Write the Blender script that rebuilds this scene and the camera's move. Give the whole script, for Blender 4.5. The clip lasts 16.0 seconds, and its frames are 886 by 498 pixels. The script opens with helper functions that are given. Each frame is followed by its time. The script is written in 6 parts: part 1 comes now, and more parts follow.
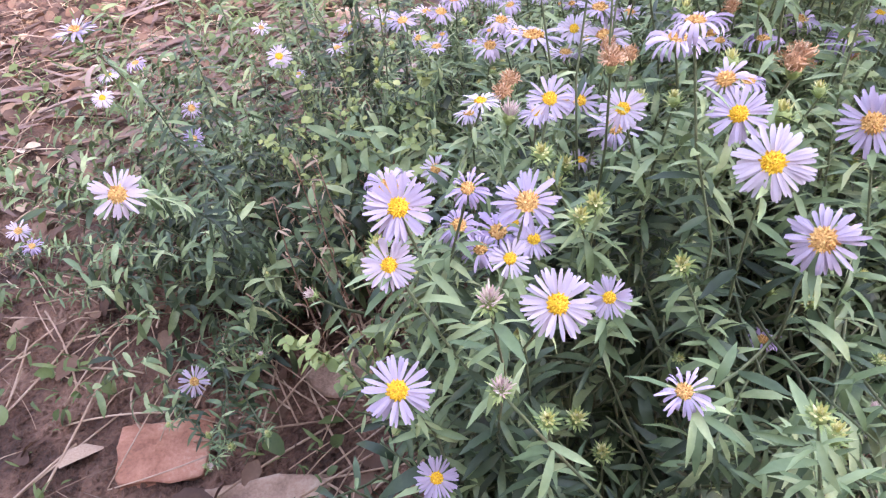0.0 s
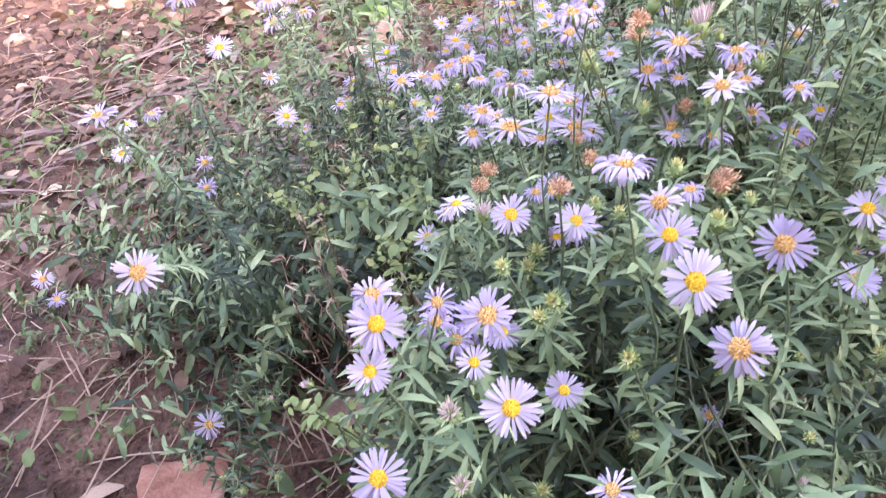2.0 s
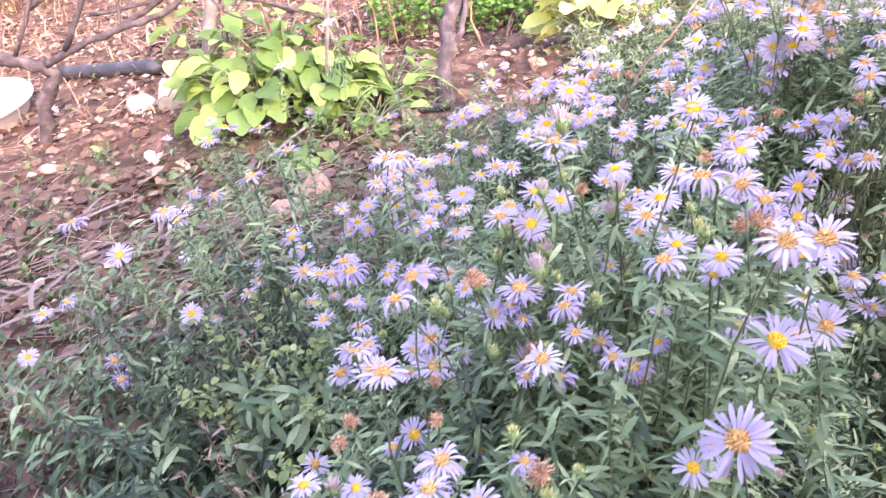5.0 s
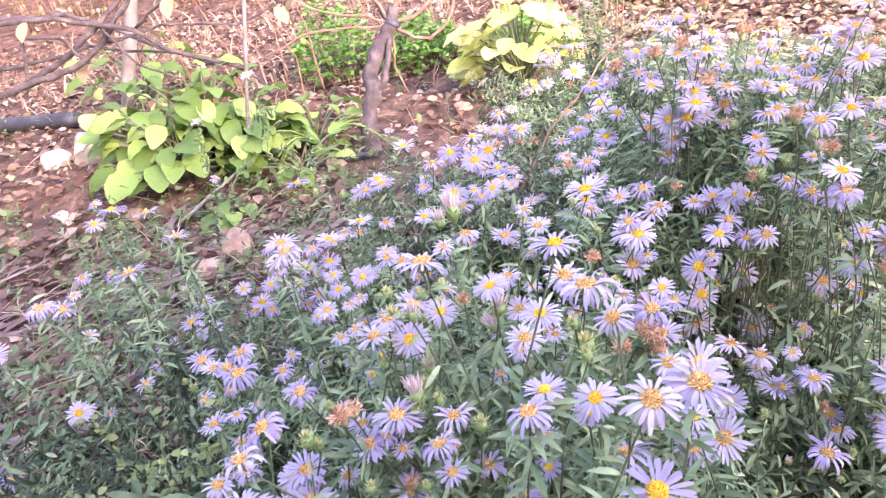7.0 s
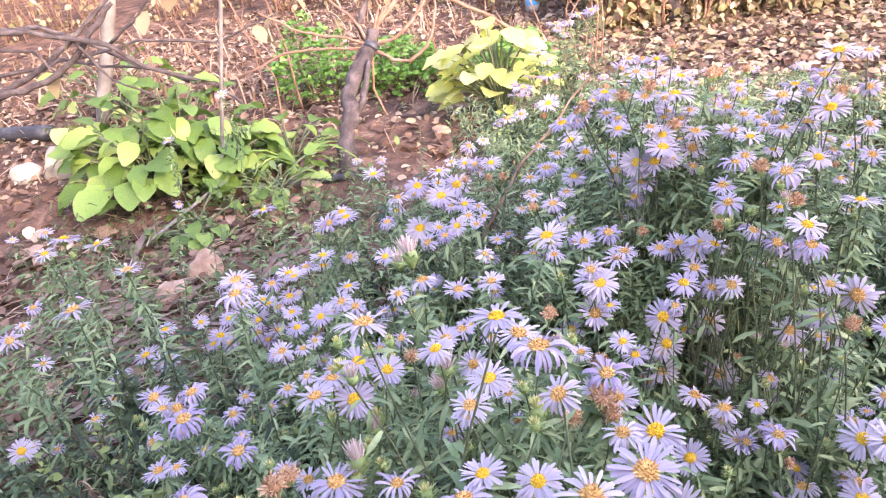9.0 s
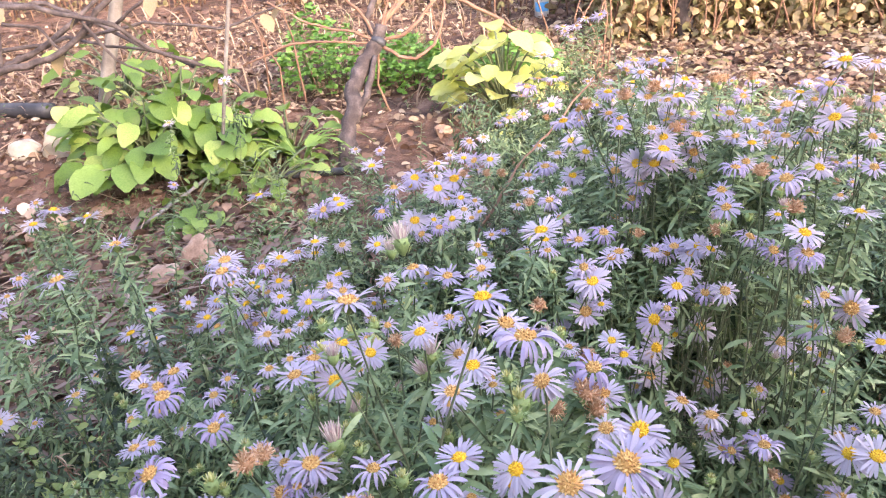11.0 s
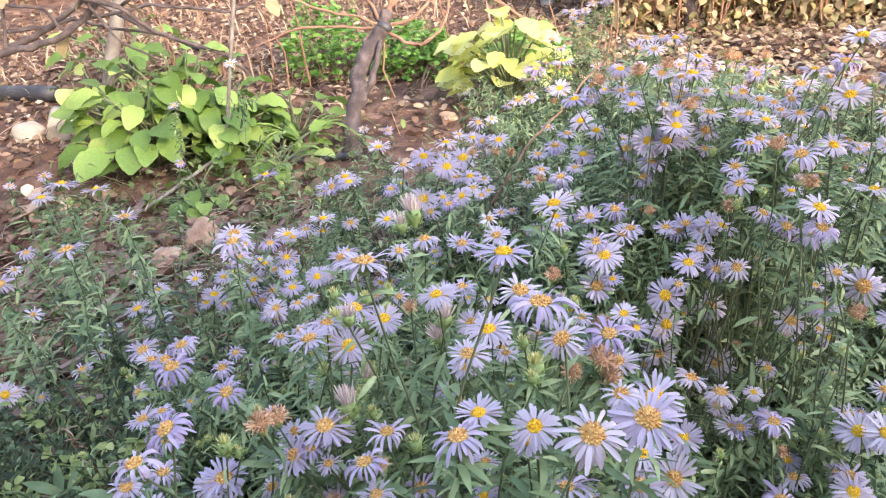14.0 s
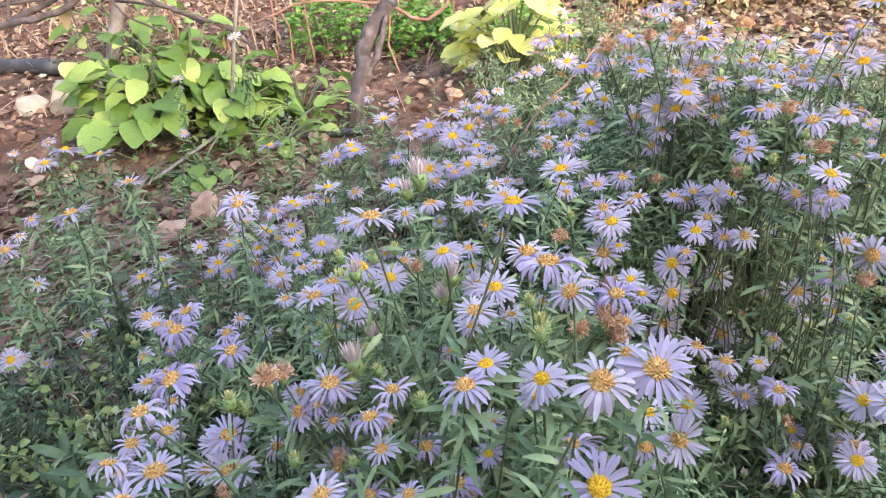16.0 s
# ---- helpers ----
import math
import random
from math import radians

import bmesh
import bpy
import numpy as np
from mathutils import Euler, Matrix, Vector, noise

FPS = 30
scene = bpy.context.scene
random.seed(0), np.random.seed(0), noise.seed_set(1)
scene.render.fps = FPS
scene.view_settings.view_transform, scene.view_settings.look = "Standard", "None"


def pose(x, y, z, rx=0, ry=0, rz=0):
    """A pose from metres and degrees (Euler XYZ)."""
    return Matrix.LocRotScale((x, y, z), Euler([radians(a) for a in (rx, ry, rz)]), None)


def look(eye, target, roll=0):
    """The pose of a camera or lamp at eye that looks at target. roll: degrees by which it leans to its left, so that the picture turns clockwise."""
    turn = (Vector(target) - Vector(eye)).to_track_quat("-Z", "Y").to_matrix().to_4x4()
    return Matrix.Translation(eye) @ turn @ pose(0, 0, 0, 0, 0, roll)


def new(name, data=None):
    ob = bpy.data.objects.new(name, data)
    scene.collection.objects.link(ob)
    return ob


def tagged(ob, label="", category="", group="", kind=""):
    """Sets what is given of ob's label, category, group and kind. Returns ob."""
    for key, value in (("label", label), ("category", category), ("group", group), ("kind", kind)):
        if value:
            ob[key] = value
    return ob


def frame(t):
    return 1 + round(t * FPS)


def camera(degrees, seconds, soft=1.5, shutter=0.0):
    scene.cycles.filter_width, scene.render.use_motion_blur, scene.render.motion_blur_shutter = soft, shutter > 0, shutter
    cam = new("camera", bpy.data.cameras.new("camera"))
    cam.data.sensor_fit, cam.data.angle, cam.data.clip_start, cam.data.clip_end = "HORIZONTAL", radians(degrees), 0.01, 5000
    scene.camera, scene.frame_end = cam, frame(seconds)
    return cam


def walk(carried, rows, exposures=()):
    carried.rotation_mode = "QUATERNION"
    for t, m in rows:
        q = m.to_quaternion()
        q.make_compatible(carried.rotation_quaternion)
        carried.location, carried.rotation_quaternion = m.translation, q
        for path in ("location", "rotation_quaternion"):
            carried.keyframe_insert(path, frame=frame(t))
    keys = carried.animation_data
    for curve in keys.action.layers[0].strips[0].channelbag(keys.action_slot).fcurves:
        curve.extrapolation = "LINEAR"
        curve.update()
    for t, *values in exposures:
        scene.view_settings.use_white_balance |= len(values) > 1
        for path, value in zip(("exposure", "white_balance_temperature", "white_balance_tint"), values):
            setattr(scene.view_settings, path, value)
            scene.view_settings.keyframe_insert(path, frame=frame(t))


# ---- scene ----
from mathutils import kdtree

cam = camera(63.3, 16.0, soft=1.2, shutter=0.5)
PATH = [
    (0, (0.0612, 0.0708, 0.8256), (-0.1536, 1.8516, -0.7692), -8.3),
    (0.5, (0.0660, 0.0672, 0.8364), (-0.1596, 1.8504, -0.7548), -8.2),
    (1, (0.0708, 0.0648, 0.8508), (-0.1680, 1.8504, -0.7344), -8.6),
    (1.5, (0.0780, 0.0624, 0.8676), (-0.1704, 1.8564, -0.7080), -9.2),
    (2, (0.0876, 0.0636, 0.8868), (-0.1704, 1.8756, -0.6660), -9.9),
    (2.5, (0.0996, 0.0672, 0.9012), (-0.1548, 1.9212, -0.6012), -10.3),
    (3, (0.1128, 0.0744, 0.9132), (-0.1308, 1.9812, -0.5232), -10.4),
    (3.5, (0.1260, 0.0804, 0.9288), (-0.1008, 2.0268, -0.4572), -11.0),
    (4, (0.1404, 0.0912, 0.9396), (-0.0624, 2.0652, -0.4104), -11.4),
    (4.5, (0.1560, 0.1020, 0.9516), (0.0072, 2.1000, -0.3684), -11.5),
    (7, (0.2328, 0.1740, 0.9792), (0.3420, 2.2284, -0.2580), -11.1),
    (7.5, (0.2424, 0.1860, 0.9828), (0.3804, 2.2416, -0.2484), -10.9),
    (8, (0.2496, 0.1944, 0.9852), (0.4092, 2.2560, -0.2328), -10.4),
    (8.5, (0.2568, 0.2004, 0.9864), (0.4308, 2.2692, -0.2172), -9.8),
    (11, (0.2616, 0.2028, 0.9708), (0.4572, 2.2788, -0.2196), -5.6),
    (11.5, (0.2604, 0.2028, 0.9660), (0.4560, 2.2776, -0.2244), -5.3),
    (12, (0.2580, 0.2028, 0.9636), (0.4548, 2.2764, -0.2280), -5.2),
    (12.5, (0.2556, 0.2016, 0.9612), (0.4548, 2.2740, -0.2340), -5.1),
    (13, (0.2544, 0.2004, 0.9588), (0.4512, 2.2704, -0.2400), -4.9),
    (13.5, (0.2520, 0.1992, 0.9576), (0.4464, 2.2656, -0.2472), -5.0),
    (14, (0.2508, 0.1980, 0.9564), (0.4392, 2.2608, -0.2580), -5.0),
    (14.5, (0.2484, 0.1968, 0.9528), (0.4332, 2.2524, -0.2724), -4.9),
    (15, (0.2484, 0.1968, 0.9504), (0.4260, 2.2440, -0.2892), -4.8),
    (15.5, (0.2472, 0.1956, 0.9468), (0.4212, 2.2344, -0.3060), -4.7),
    (16, (0.2472, 0.1944, 0.9432), (0.4164, 2.2260, -0.3240), -4.7),
]
walk(cam, [(t, look(eye, target, roll)) for t, eye, target, roll in PATH],
     [(0.0, 4.17, 8250, 36), (2.0, 4.22, 7800, 39), (4.0, 4.13, 7450, 42), (7.0, 3.89, 7350, 42), (8.5, 3.74, 7500, 36), (11.0, 3.53, 7850, 26), (14.0, 3.40, 7950, 19), (16.0, 3.31, 7750, 19)])

# ---------------------------------------------------------------- light
world = bpy.data.worlds.new("sky")
scene.world = world
world.use_nodes = True
wn = world.node_tree.nodes
sky = wn.new("ShaderNodeTexSky")
sky.sky_type = "NISHITA"
sky.sun_disc = False
SUN_ELEVATION, SUN_FROM = 26.0, -62.0        # degrees; azimuth of the sun seen from the garden
sky.sun_elevation = radians(SUN_ELEVATION)
sky.sun_rotation = radians(90 - SUN_FROM)
world.node_tree.links.new(sky.outputs[0], wn["Background"].inputs[0])
wn["Background"].inputs[1].default_value = 0.15
sun_data = bpy.data.lights.new("sun", "SUN")
sun_data.energy, sun_data.angle, sun_data.color = 0.40, radians(3.0), (1.0, 0.93, 0.82)
sun = new("sun", sun_data)
ce, se = math.cos(radians(SUN_ELEVATION)), math.sin(radians(SUN_ELEVATION))
sun.matrix_world = look((6 * ce * math.cos(radians(SUN_FROM)), 6 * ce * math.sin(radians(SUN_FROM)), 6 * se), (0, 0, 0))


# ---------------------------------------------------------------- materials
def nodes_of(name):
    m = bpy.data.materials.new(name)
    m.use_nodes = True
    n, l = m.node_tree.nodes, m.node_tree.links
    return m, n, l, n["Principled BSDF"]


def ramp(n, stops):
    r = n.new("ShaderNodeValToRGB")
    while len(r.color_ramp.elements) < len(stops):
        r.color_ramp.elements.new(0.5)
    for e, (at, c) in zip(r.color_ramp.elements, stops):
        e.position, e.color = at, (*c, 1)
    return r


def surface(name, stops, scale=20.0, fine=200.0, rough=0.8, bump=0.3, depth=0.002, by="noise", through_light=0.0, distortion=0.0, gloss=0.5):
    """Noise at two scales over a colour ramp, with relief; by = "object" or "island" shifts the colour piece by piece."""
    m, n, l, b = nodes_of(name)
    tc = n.new("ShaderNodeTexCoord")
    big, small = n.new("ShaderNodeTexNoise"), n.new("ShaderNodeTexNoise")
    big.inputs["Scale"].default_value, small.inputs["Scale"].default_value = scale, fine
    big.inputs["Detail"].default_value, small.inputs["Detail"].default_value = 4, 3
    big.inputs["Distortion"].default_value = distortion
    for t in (big, small):
        l.new(tc.outputs["Object"], t.inputs["Vector"])
    mix = n.new("ShaderNodeMath")
    mix.operation = "MULTIPLY_ADD"
    l.new(small.outputs["Fac"], mix.inputs[0])
    mix.inputs[1].default_value = 0.35
    l.new(big.outputs["Fac"], mix.inputs[2])
    shift = n.new("ShaderNodeMath")
    shift.operation = "SUBTRACT"
    shift.inputs[1].default_value = 0.175
    l.new(mix.outputs[0], shift.inputs[0])
    fac = shift.outputs[0]
    if by != "noise":
        src = n.new("ShaderNodeObjectInfo" if by == "object" else "ShaderNodeNewGeometry")
        rnd = src.outputs["Random" if by == "object" else "Random Per Island"]
        half = n.new("ShaderNodeMath")
        half.operation = "MULTIPLY_ADD"
        l.new(rnd, half.inputs[0])
        half.inputs[1].default_value = 0.7
        low = n.new("ShaderNodeMath")
        low.operation = "MULTIPLY_ADD"
        l.new(fac, low.inputs[0])
        low.inputs[1].default_value, low.inputs[2].default_value = 0.6, -0.15
        l.new(low.outputs[0], half.inputs[2])
        fac = half.outputs[0]
    r = ramp(n, stops)
    l.new(fac, r.inputs[0])
    l.new(r.outputs[0], b.inputs["Base Color"])
    b.inputs["Roughness"].default_value = rough
    b.inputs["Specular IOR Level"].default_value = gloss
    bp = n.new("ShaderNodeBump")
    bp.inputs["Strength"].default_value, bp.inputs["Distance"].default_value = bump, depth
    l.new(mix.outputs[0], bp.inputs["Height"])
    l.new(bp.outputs[0], b.inputs["Normal"])
    if through_light:
        tr = n.new("ShaderNodeBsdfTranslucent")
        l.new(r.outputs[0], tr.inputs["Color"])
        sh = n.new("ShaderNodeMixShader")
        sh.inputs[0].default_value = through_light
        l.new(b.outputs[0], sh.inputs[1])
        l.new(tr.outputs[0], sh.inputs[2])
        l.new(sh.outputs[0], n["Material Output"].inputs["Surface"])
    return m


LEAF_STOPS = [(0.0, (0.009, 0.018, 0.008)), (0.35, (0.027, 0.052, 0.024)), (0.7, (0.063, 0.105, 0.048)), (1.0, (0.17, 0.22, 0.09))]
# pale tip-leaf colour; also paints the clump tops brighter, as if lit
YOUNG_LIT_STOPS = [(0.0, (0.045, 0.085, 0.034)), (0.4, (0.122, 0.188, 0.082)), (0.75, (0.225, 0.298, 0.138)), (1.0, (0.40, 0.46, 0.23))]
M_SOIL = surface("soil", [(0.28, (0.030, 0.015, 0.009)), (0.45, (0.088, 0.041, 0.025)), (0.62, (0.185, 0.096, 0.062)), (0.82, (0.34, 0.215, 0.15))], 9, 130, 0.95, 1.0, 0.035, distortion=0.6)
M_PETAL = surface("lilac_petal", [(0.1, (0.39, 0.325, 0.425)), (0.45, (0.46, 0.39, 0.46)), (0.75, (0.51, 0.44, 0.49)), (1.0, (0.55, 0.495, 0.535))], 90, 500, 0.55, 0.15, 0.0005, "object", 0.3)
M_PETAL_OLD = surface("curled_petal", [(0.1, (0.36, 0.28, 0.43)), (0.5, (0.45, 0.37, 0.50)), (1.0, (0.53, 0.45, 0.54))], 120, 500, 0.6, 0.2, 0.0005, "object", 0.3)
M_DISC_GOLD = surface("gold_disc", [(0.2, (0.60, 0.28, 0.015)), (0.5, (0.78, 0.47, 0.022)), (0.9, (0.86, 0.62, 0.07))], 300, 900, 0.7, 0.3, 0.0005, "island")
M_DISC_RUST = surface("rust_disc", [(0.15, (0.40, 0.18, 0.055)), (0.5, (0.64, 0.36, 0.11)), (0.85, (0.79, 0.55, 0.22))], 300, 900, 0.8, 0.3, 0.0005, "island")
M_FADED = surface("withered_head", [(0.1, (0.32, 0.15, 0.07)), (0.5, (0.56, 0.32, 0.17)), (0.9, (0.70, 0.50, 0.34))], 200, 900, 0.9, 0.3, 0.0005, "island")
M_BUD = surface("bud_tip", [(0.2, (0.44, 0.42, 0.12)), (0.6, (0.60, 0.57, 0.25)), (0.9, (0.72, 0.68, 0.48))], 200, 900, 0.7, 0.3, 0.0005, "island")
M_TASSEL = surface("tassel_petal", [(0.2, (0.56, 0.38, 0.37)), (0.6, (0.66, 0.54, 0.47)), (0.9, (0.74, 0.68, 0.54))], 200, 900, 0.7, 0.3, 0.0005, "island", 0.2)
M_BRACT = surface("bract", [(0.2, (0.15, 0.23, 0.075)), (0.6, (0.28, 0.37, 0.13)), (0.9, (0.46, 0.52, 0.24))], 150, 700, 0.6, 0.2, 0.0005, "island", 0.15)
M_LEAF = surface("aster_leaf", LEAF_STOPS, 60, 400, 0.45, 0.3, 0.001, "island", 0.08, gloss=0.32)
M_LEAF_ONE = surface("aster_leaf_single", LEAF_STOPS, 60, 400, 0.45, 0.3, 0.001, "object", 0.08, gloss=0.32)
M_YOUNG_LIT = surface("young_aster_leaf", YOUNG_LIT_STOPS, 60, 400, 0.45, 0.3, 0.001, "island", 0.15, gloss=0.32)
M_STEM = surface("aster_stem", [(0.3, (0.065, 0.092, 0.042)), (0.55, (0.105, 0.132, 0.062)), (0.75, (0.15, 0.125, 0.075))], 12, 300, 0.7, 0.2, 0.001)
M_STRAW = surface("dry_straw", [(0.1, (0.15, 0.085, 0.055)), (0.5, (0.34, 0.22, 0.145)), (0.9, (0.54, 0.40, 0.29))], 30, 300, 0.8, 0.2, 0.001, "island")
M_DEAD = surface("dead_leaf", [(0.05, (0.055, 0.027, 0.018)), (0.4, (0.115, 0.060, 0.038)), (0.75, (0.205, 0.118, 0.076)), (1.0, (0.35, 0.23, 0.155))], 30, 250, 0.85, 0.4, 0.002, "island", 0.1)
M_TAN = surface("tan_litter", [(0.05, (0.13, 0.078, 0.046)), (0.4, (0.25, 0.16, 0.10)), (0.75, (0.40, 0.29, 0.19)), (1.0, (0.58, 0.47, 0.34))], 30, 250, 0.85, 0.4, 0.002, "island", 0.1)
M_HEDGE = surface("hedge_leaf", [(0.05, (0.11, 0.115, 0.035)), (0.3, (0.21, 0.18, 0.075)), (0.6, (0.33, 0.235, 0.135)), (1.0, (0.48, 0.38, 0.26))], 30, 250, 0.8, 0.3, 0.002, "island", 0.25)
M_STRAP_ONE = surface("dry_strap", [(0.05, (0.10, 0.057, 0.043)), (0.5, (0.19, 0.12, 0.096)), (1.0, (0.30, 0.22, 0.18))], 20, 200, 0.85, 0.4, 0.002, "object", 0.08)
M_BARK = surface("vine_bark", [(0.25, (0.030, 0.022, 0.020)), (0.5, (0.068, 0.050, 0.046)), (0.75, (0.14, 0.11, 0.10))], 25, 160, 0.95, 1.0, 0.008)
M_CANE = surface("vine_cane", [(0.3, (0.14, 0.07, 0.045)), (0.6, (0.25, 0.135, 0.085)), (0.8, (0.34, 0.21, 0.14))], 20, 200, 0.8, 0.4, 0.002)
M_BRICK = surface("brick_fragment", [(0.25, (0.17, 0.07, 0.042)), (0.45, (0.33, 0.14, 0.085)), (0.62, (0.43, 0.20, 0.13)), (0.8, (0.50, 0.31, 0.22))], 26, 220, 0.95, 1.0, 0.006)
M_STONE = surface("pinkish_stone", [(0.25, (0.17, 0.10, 0.065)), (0.5, (0.34, 0.215, 0.15)), (0.8, (0.48, 0.36, 0.27))], 22, 220, 0.95, 0.9, 0.005)
M_PALE = surface("pale_stone", [(0.3, (0.27, 0.23, 0.175)), (0.6, (0.38, 0.34, 0.275)), (0.8, (0.46, 0.43, 0.37))], 15, 200, 0.9, 0.5, 0.003)
M_WHITE = surface("white_plastic", [(0.3, (0.40, 0.36, 0.33)), (0.6, (0.54, 0.50, 0.47)), (0.8, (0.64, 0.61, 0.58))], 8, 120, 0.5, 0.1, 0.001)
M_GREEN = surface("bright_leaf", [(0.05, (0.055, 0.120, 0.021)), (0.4, (0.125, 0.225, 0.041)), (0.75, (0.215, 0.33, 0.072)), (1.0, (0.37, 0.425, 0.125))], 25, 250, 0.5, 0.4, 0.002, "object", 0.35)
M_LIME = surface("lime_leaf", [(0.05, (0.26, 0.33, 0.06)), (0.5, (0.44, 0.48, 0.13)), (1.0, (0.60, 0.60, 0.26))], 20, 200, 0.5, 0.4, 0.002, "object", 0.35)
M_HERB = surface("herb_leaf", [(0.05, (0.06, 0.16, 0.025)), (0.5, (0.12, 0.28, 0.045)), (1.0, (0.21, 0.38, 0.08))], 40, 300, 0.5, 0.3, 0.001, "island", 0.3)
M_WEED = surface("weed_leaf", [(0.05, (0.045, 0.080, 0.024)), (0.5, (0.095, 0.150, 0.045)), (1.0, (0.19, 0.25, 0.085))], 50, 300, 0.6, 0.3, 0.001, "island", 0.25)
M_SPRIG = surface("sprig_leaf", [(0.05, (0.10, 0.15, 0.04)), (0.5, (0.20, 0.26, 0.075)), (1.0, (0.36, 0.38, 0.14))], 50, 300, 0.6, 0.3, 0.001, "island", 0.2)
M_WOOD = surface("weathered_pole", [(0.3, (0.12, 0.10, 0.085)), (0.55, (0.20, 0.175, 0.15)), (0.8, (0.34, 0.31, 0.28))], 14, 220, 0.9, 0.5, 0.003)
M_PIPE = surface("grey_pipe", [(0.3, (0.022, 0.022, 0.026)), (0.6, (0.045, 0.045, 0.050)), (0.85, (0.10, 0.10, 0.10))], 20, 200, 0.6, 0.2, 0.001)
M_BLUE = surface("blue_plastic", [(0.3, (0.05, 0.30, 0.62)), (0.7, (0.10, 0.42, 0.72))], 20, 200, 0.4, 0.05, 0.001)
M_WALL = surface("plaster_wall", [(0.3, (0.14, 0.12, 0.10)), (0.6, (0.20, 0.175, 0.15)), (0.8, (0.28, 0.25, 0.22))], 3, 120, 0.9, 0.5, 0.004)


# ---------------------------------------------------------------- mesh tools
class Buf:
    def __init__(self):
        self.v, self.f = [], []

    def add(self, verts, faces):
        o = len(self.v)
        self.v += [tuple(p) for p in verts]
        self.f += [tuple(i + o for i in q) for q in faces]

    def mesh(self, name, material, smooth=True):
        me = bpy.data.meshes.new(name)
        me.from_pydata(self.v, [], self.f)
        me.materials.append(material)
        if smooth:
            me.polygons.foreach_set("use_smooth", [True] * len(me.polygons))
        me.update()
        return me


def blade(buf, line, widths, side, up, fold=0.15):
    """A thin blade along line: three points across, folded along its middle."""
    verts, faces = [], []
    for p, w in zip(line, widths):
        p = Vector(p)
        verts += [p - side * w / 2 + up * fold * w, p, p + side * w / 2 + up * fold * w]
    for i in range(len(line) - 1):
        a = 3 * i
        faces += [(a, a + 1, a + 4, a + 3), (a + 1, a + 2, a + 5, a + 4)]
    buf.add(verts, faces)


def tube(buf, line, radii, n=6, caps=True):
    """A round stem along line."""
    line = [Vector(p) for p in line]
    verts, faces = [], []
    side = None
    for i, p in enumerate(line):
        d = (line[min(i + 1, len(line) - 1)] - line[max(i - 1, 0)]).normalized()
        if side is None:
            side = d.orthogonal().normalized()
        side = (side - d * side.dot(d)).normalized()
        other = d.cross(side)
        for k in range(n):
            a = 2 * math.pi * k / n
            verts.append(p + (side * math.cos(a) + other * math.sin(a)) * radii[i])
    for i in range(len(line) - 1):
        for k in range(n):
            faces.append((i * n + k, i * n + (k + 1) % n, (i + 1) * n + (k + 1) % n, (i + 1) * n + k))
    if caps:
        faces += [tuple(range(n - 1, -1, -1)), tuple(range((len(line) - 1) * n, len(line) * n))]
    buf.add(verts, faces)


def curve_points(a, b, c, n):
    a, b, c = Vector(a), Vector(b), Vector(c)
    return [a * (1 - s) ** 2 + b * 2 * s * (1 - s) + c * s * s for s in (i / n for i in range(n + 1))]


def part(name, me, parent, m=None, label=""):
    ob = new(name, me)
    ob.parent = parent
    if m is not None:
        ob.matrix_basis = m
    return tagged(ob, label)


def thing(name, label, category, at=(0, 0, 0), group=""):
    ob = new(name)
    ob.location = at
    ob.empty_display_size = 0.05
    return tagged(ob, label, category, group)


R = random.Random(7)


# ---------------------------------------------------------------- ground
def ground_height(x, y):
    z = 0.018 * noise.noise((x * 3.1, y * 3.1, 0.3)) + 0.010 * noise.noise((x * 11, y * 11, 1.7)) + 0.005 * noise.noise((x * 34, y * 34, 4.1))
    fade = min(1, max(0, (7 - math.hypot(x, y - 2)) / 3))
    return z * fade


def axis_steps(lo, hi, step, reach):
    mid = list(np.arange(lo, hi + step / 2, step))
    out, d = [], step
    p = hi
    while p < reach:
        d *= 1.5
        p += d
        out.append(p)
    left, d, p = [], step, lo
    while p > -reach:
        d *= 1.5
        p -= d
        left.append(p)
    return left[::-1] + mid + out


xs, ys = axis_steps(-3.0, 3.6, 0.04, 400), axis_steps(-0.9, 6.0, 0.04, 400)
me = bpy.data.meshes.new("ground")
me.from_pydata([(x, y, ground_height(x, y)) for y in ys for x in xs], [],
               [(j * len(xs) + i, j * len(xs) + i + 1, (j + 1) * len(xs) + i + 1, (j + 1) * len(xs) + i)
                for j in range(len(ys) - 1) for i in range(len(xs) - 1)])
me.materials.append(M_SOIL)
me.polygons.foreach_set("use_smooth", [True] * len(me.polygons))
ground = tagged(new("ground", me), "brown crumbly garden soil strewn with litter", "ground", kind="structure")

# unseen walls added to close off low sky; the southern pair shades the bed
def shade_wall(name, x, y, wide, deep, high):
    bm = bmesh.new()
    bmesh.ops.create_cube(bm, size=1)
    bmesh.ops.scale(bm, vec=(wide, deep, high), verts=bm.verts)
    bmesh.ops.translate(bm, vec=(x, y, high / 2 - 0.04), verts=bm.verts)
    bmesh.ops.bevel(bm, geom=bm.edges[:], offset=0.02, segments=2, affect="EDGES")
    me = bpy.data.meshes.new(name)
    bm.to_mesh(me)
    me.materials.append(M_WALL)
    tagged(new(name, me), "plain weathered grey-brown garden wall", "wall", kind="structure")


shade_wall("wall_south", 1.45 - 4.5, -0.85, 9.0, 0.24, 1.86)
shade_wall("wall_south_low", 1.75, -0.85, 0.60, 0.235, 1.62)
shade_wall("wall_north", 0.0, 9.5, 14.0, 0.24, 4.2)
shade_wall("wall_west", -5.2, 4.2, 0.24, 10.0, 4.2)
shade_wall("wall_east", 6.0, 4.9, 0.24, 9.0, 3.0)


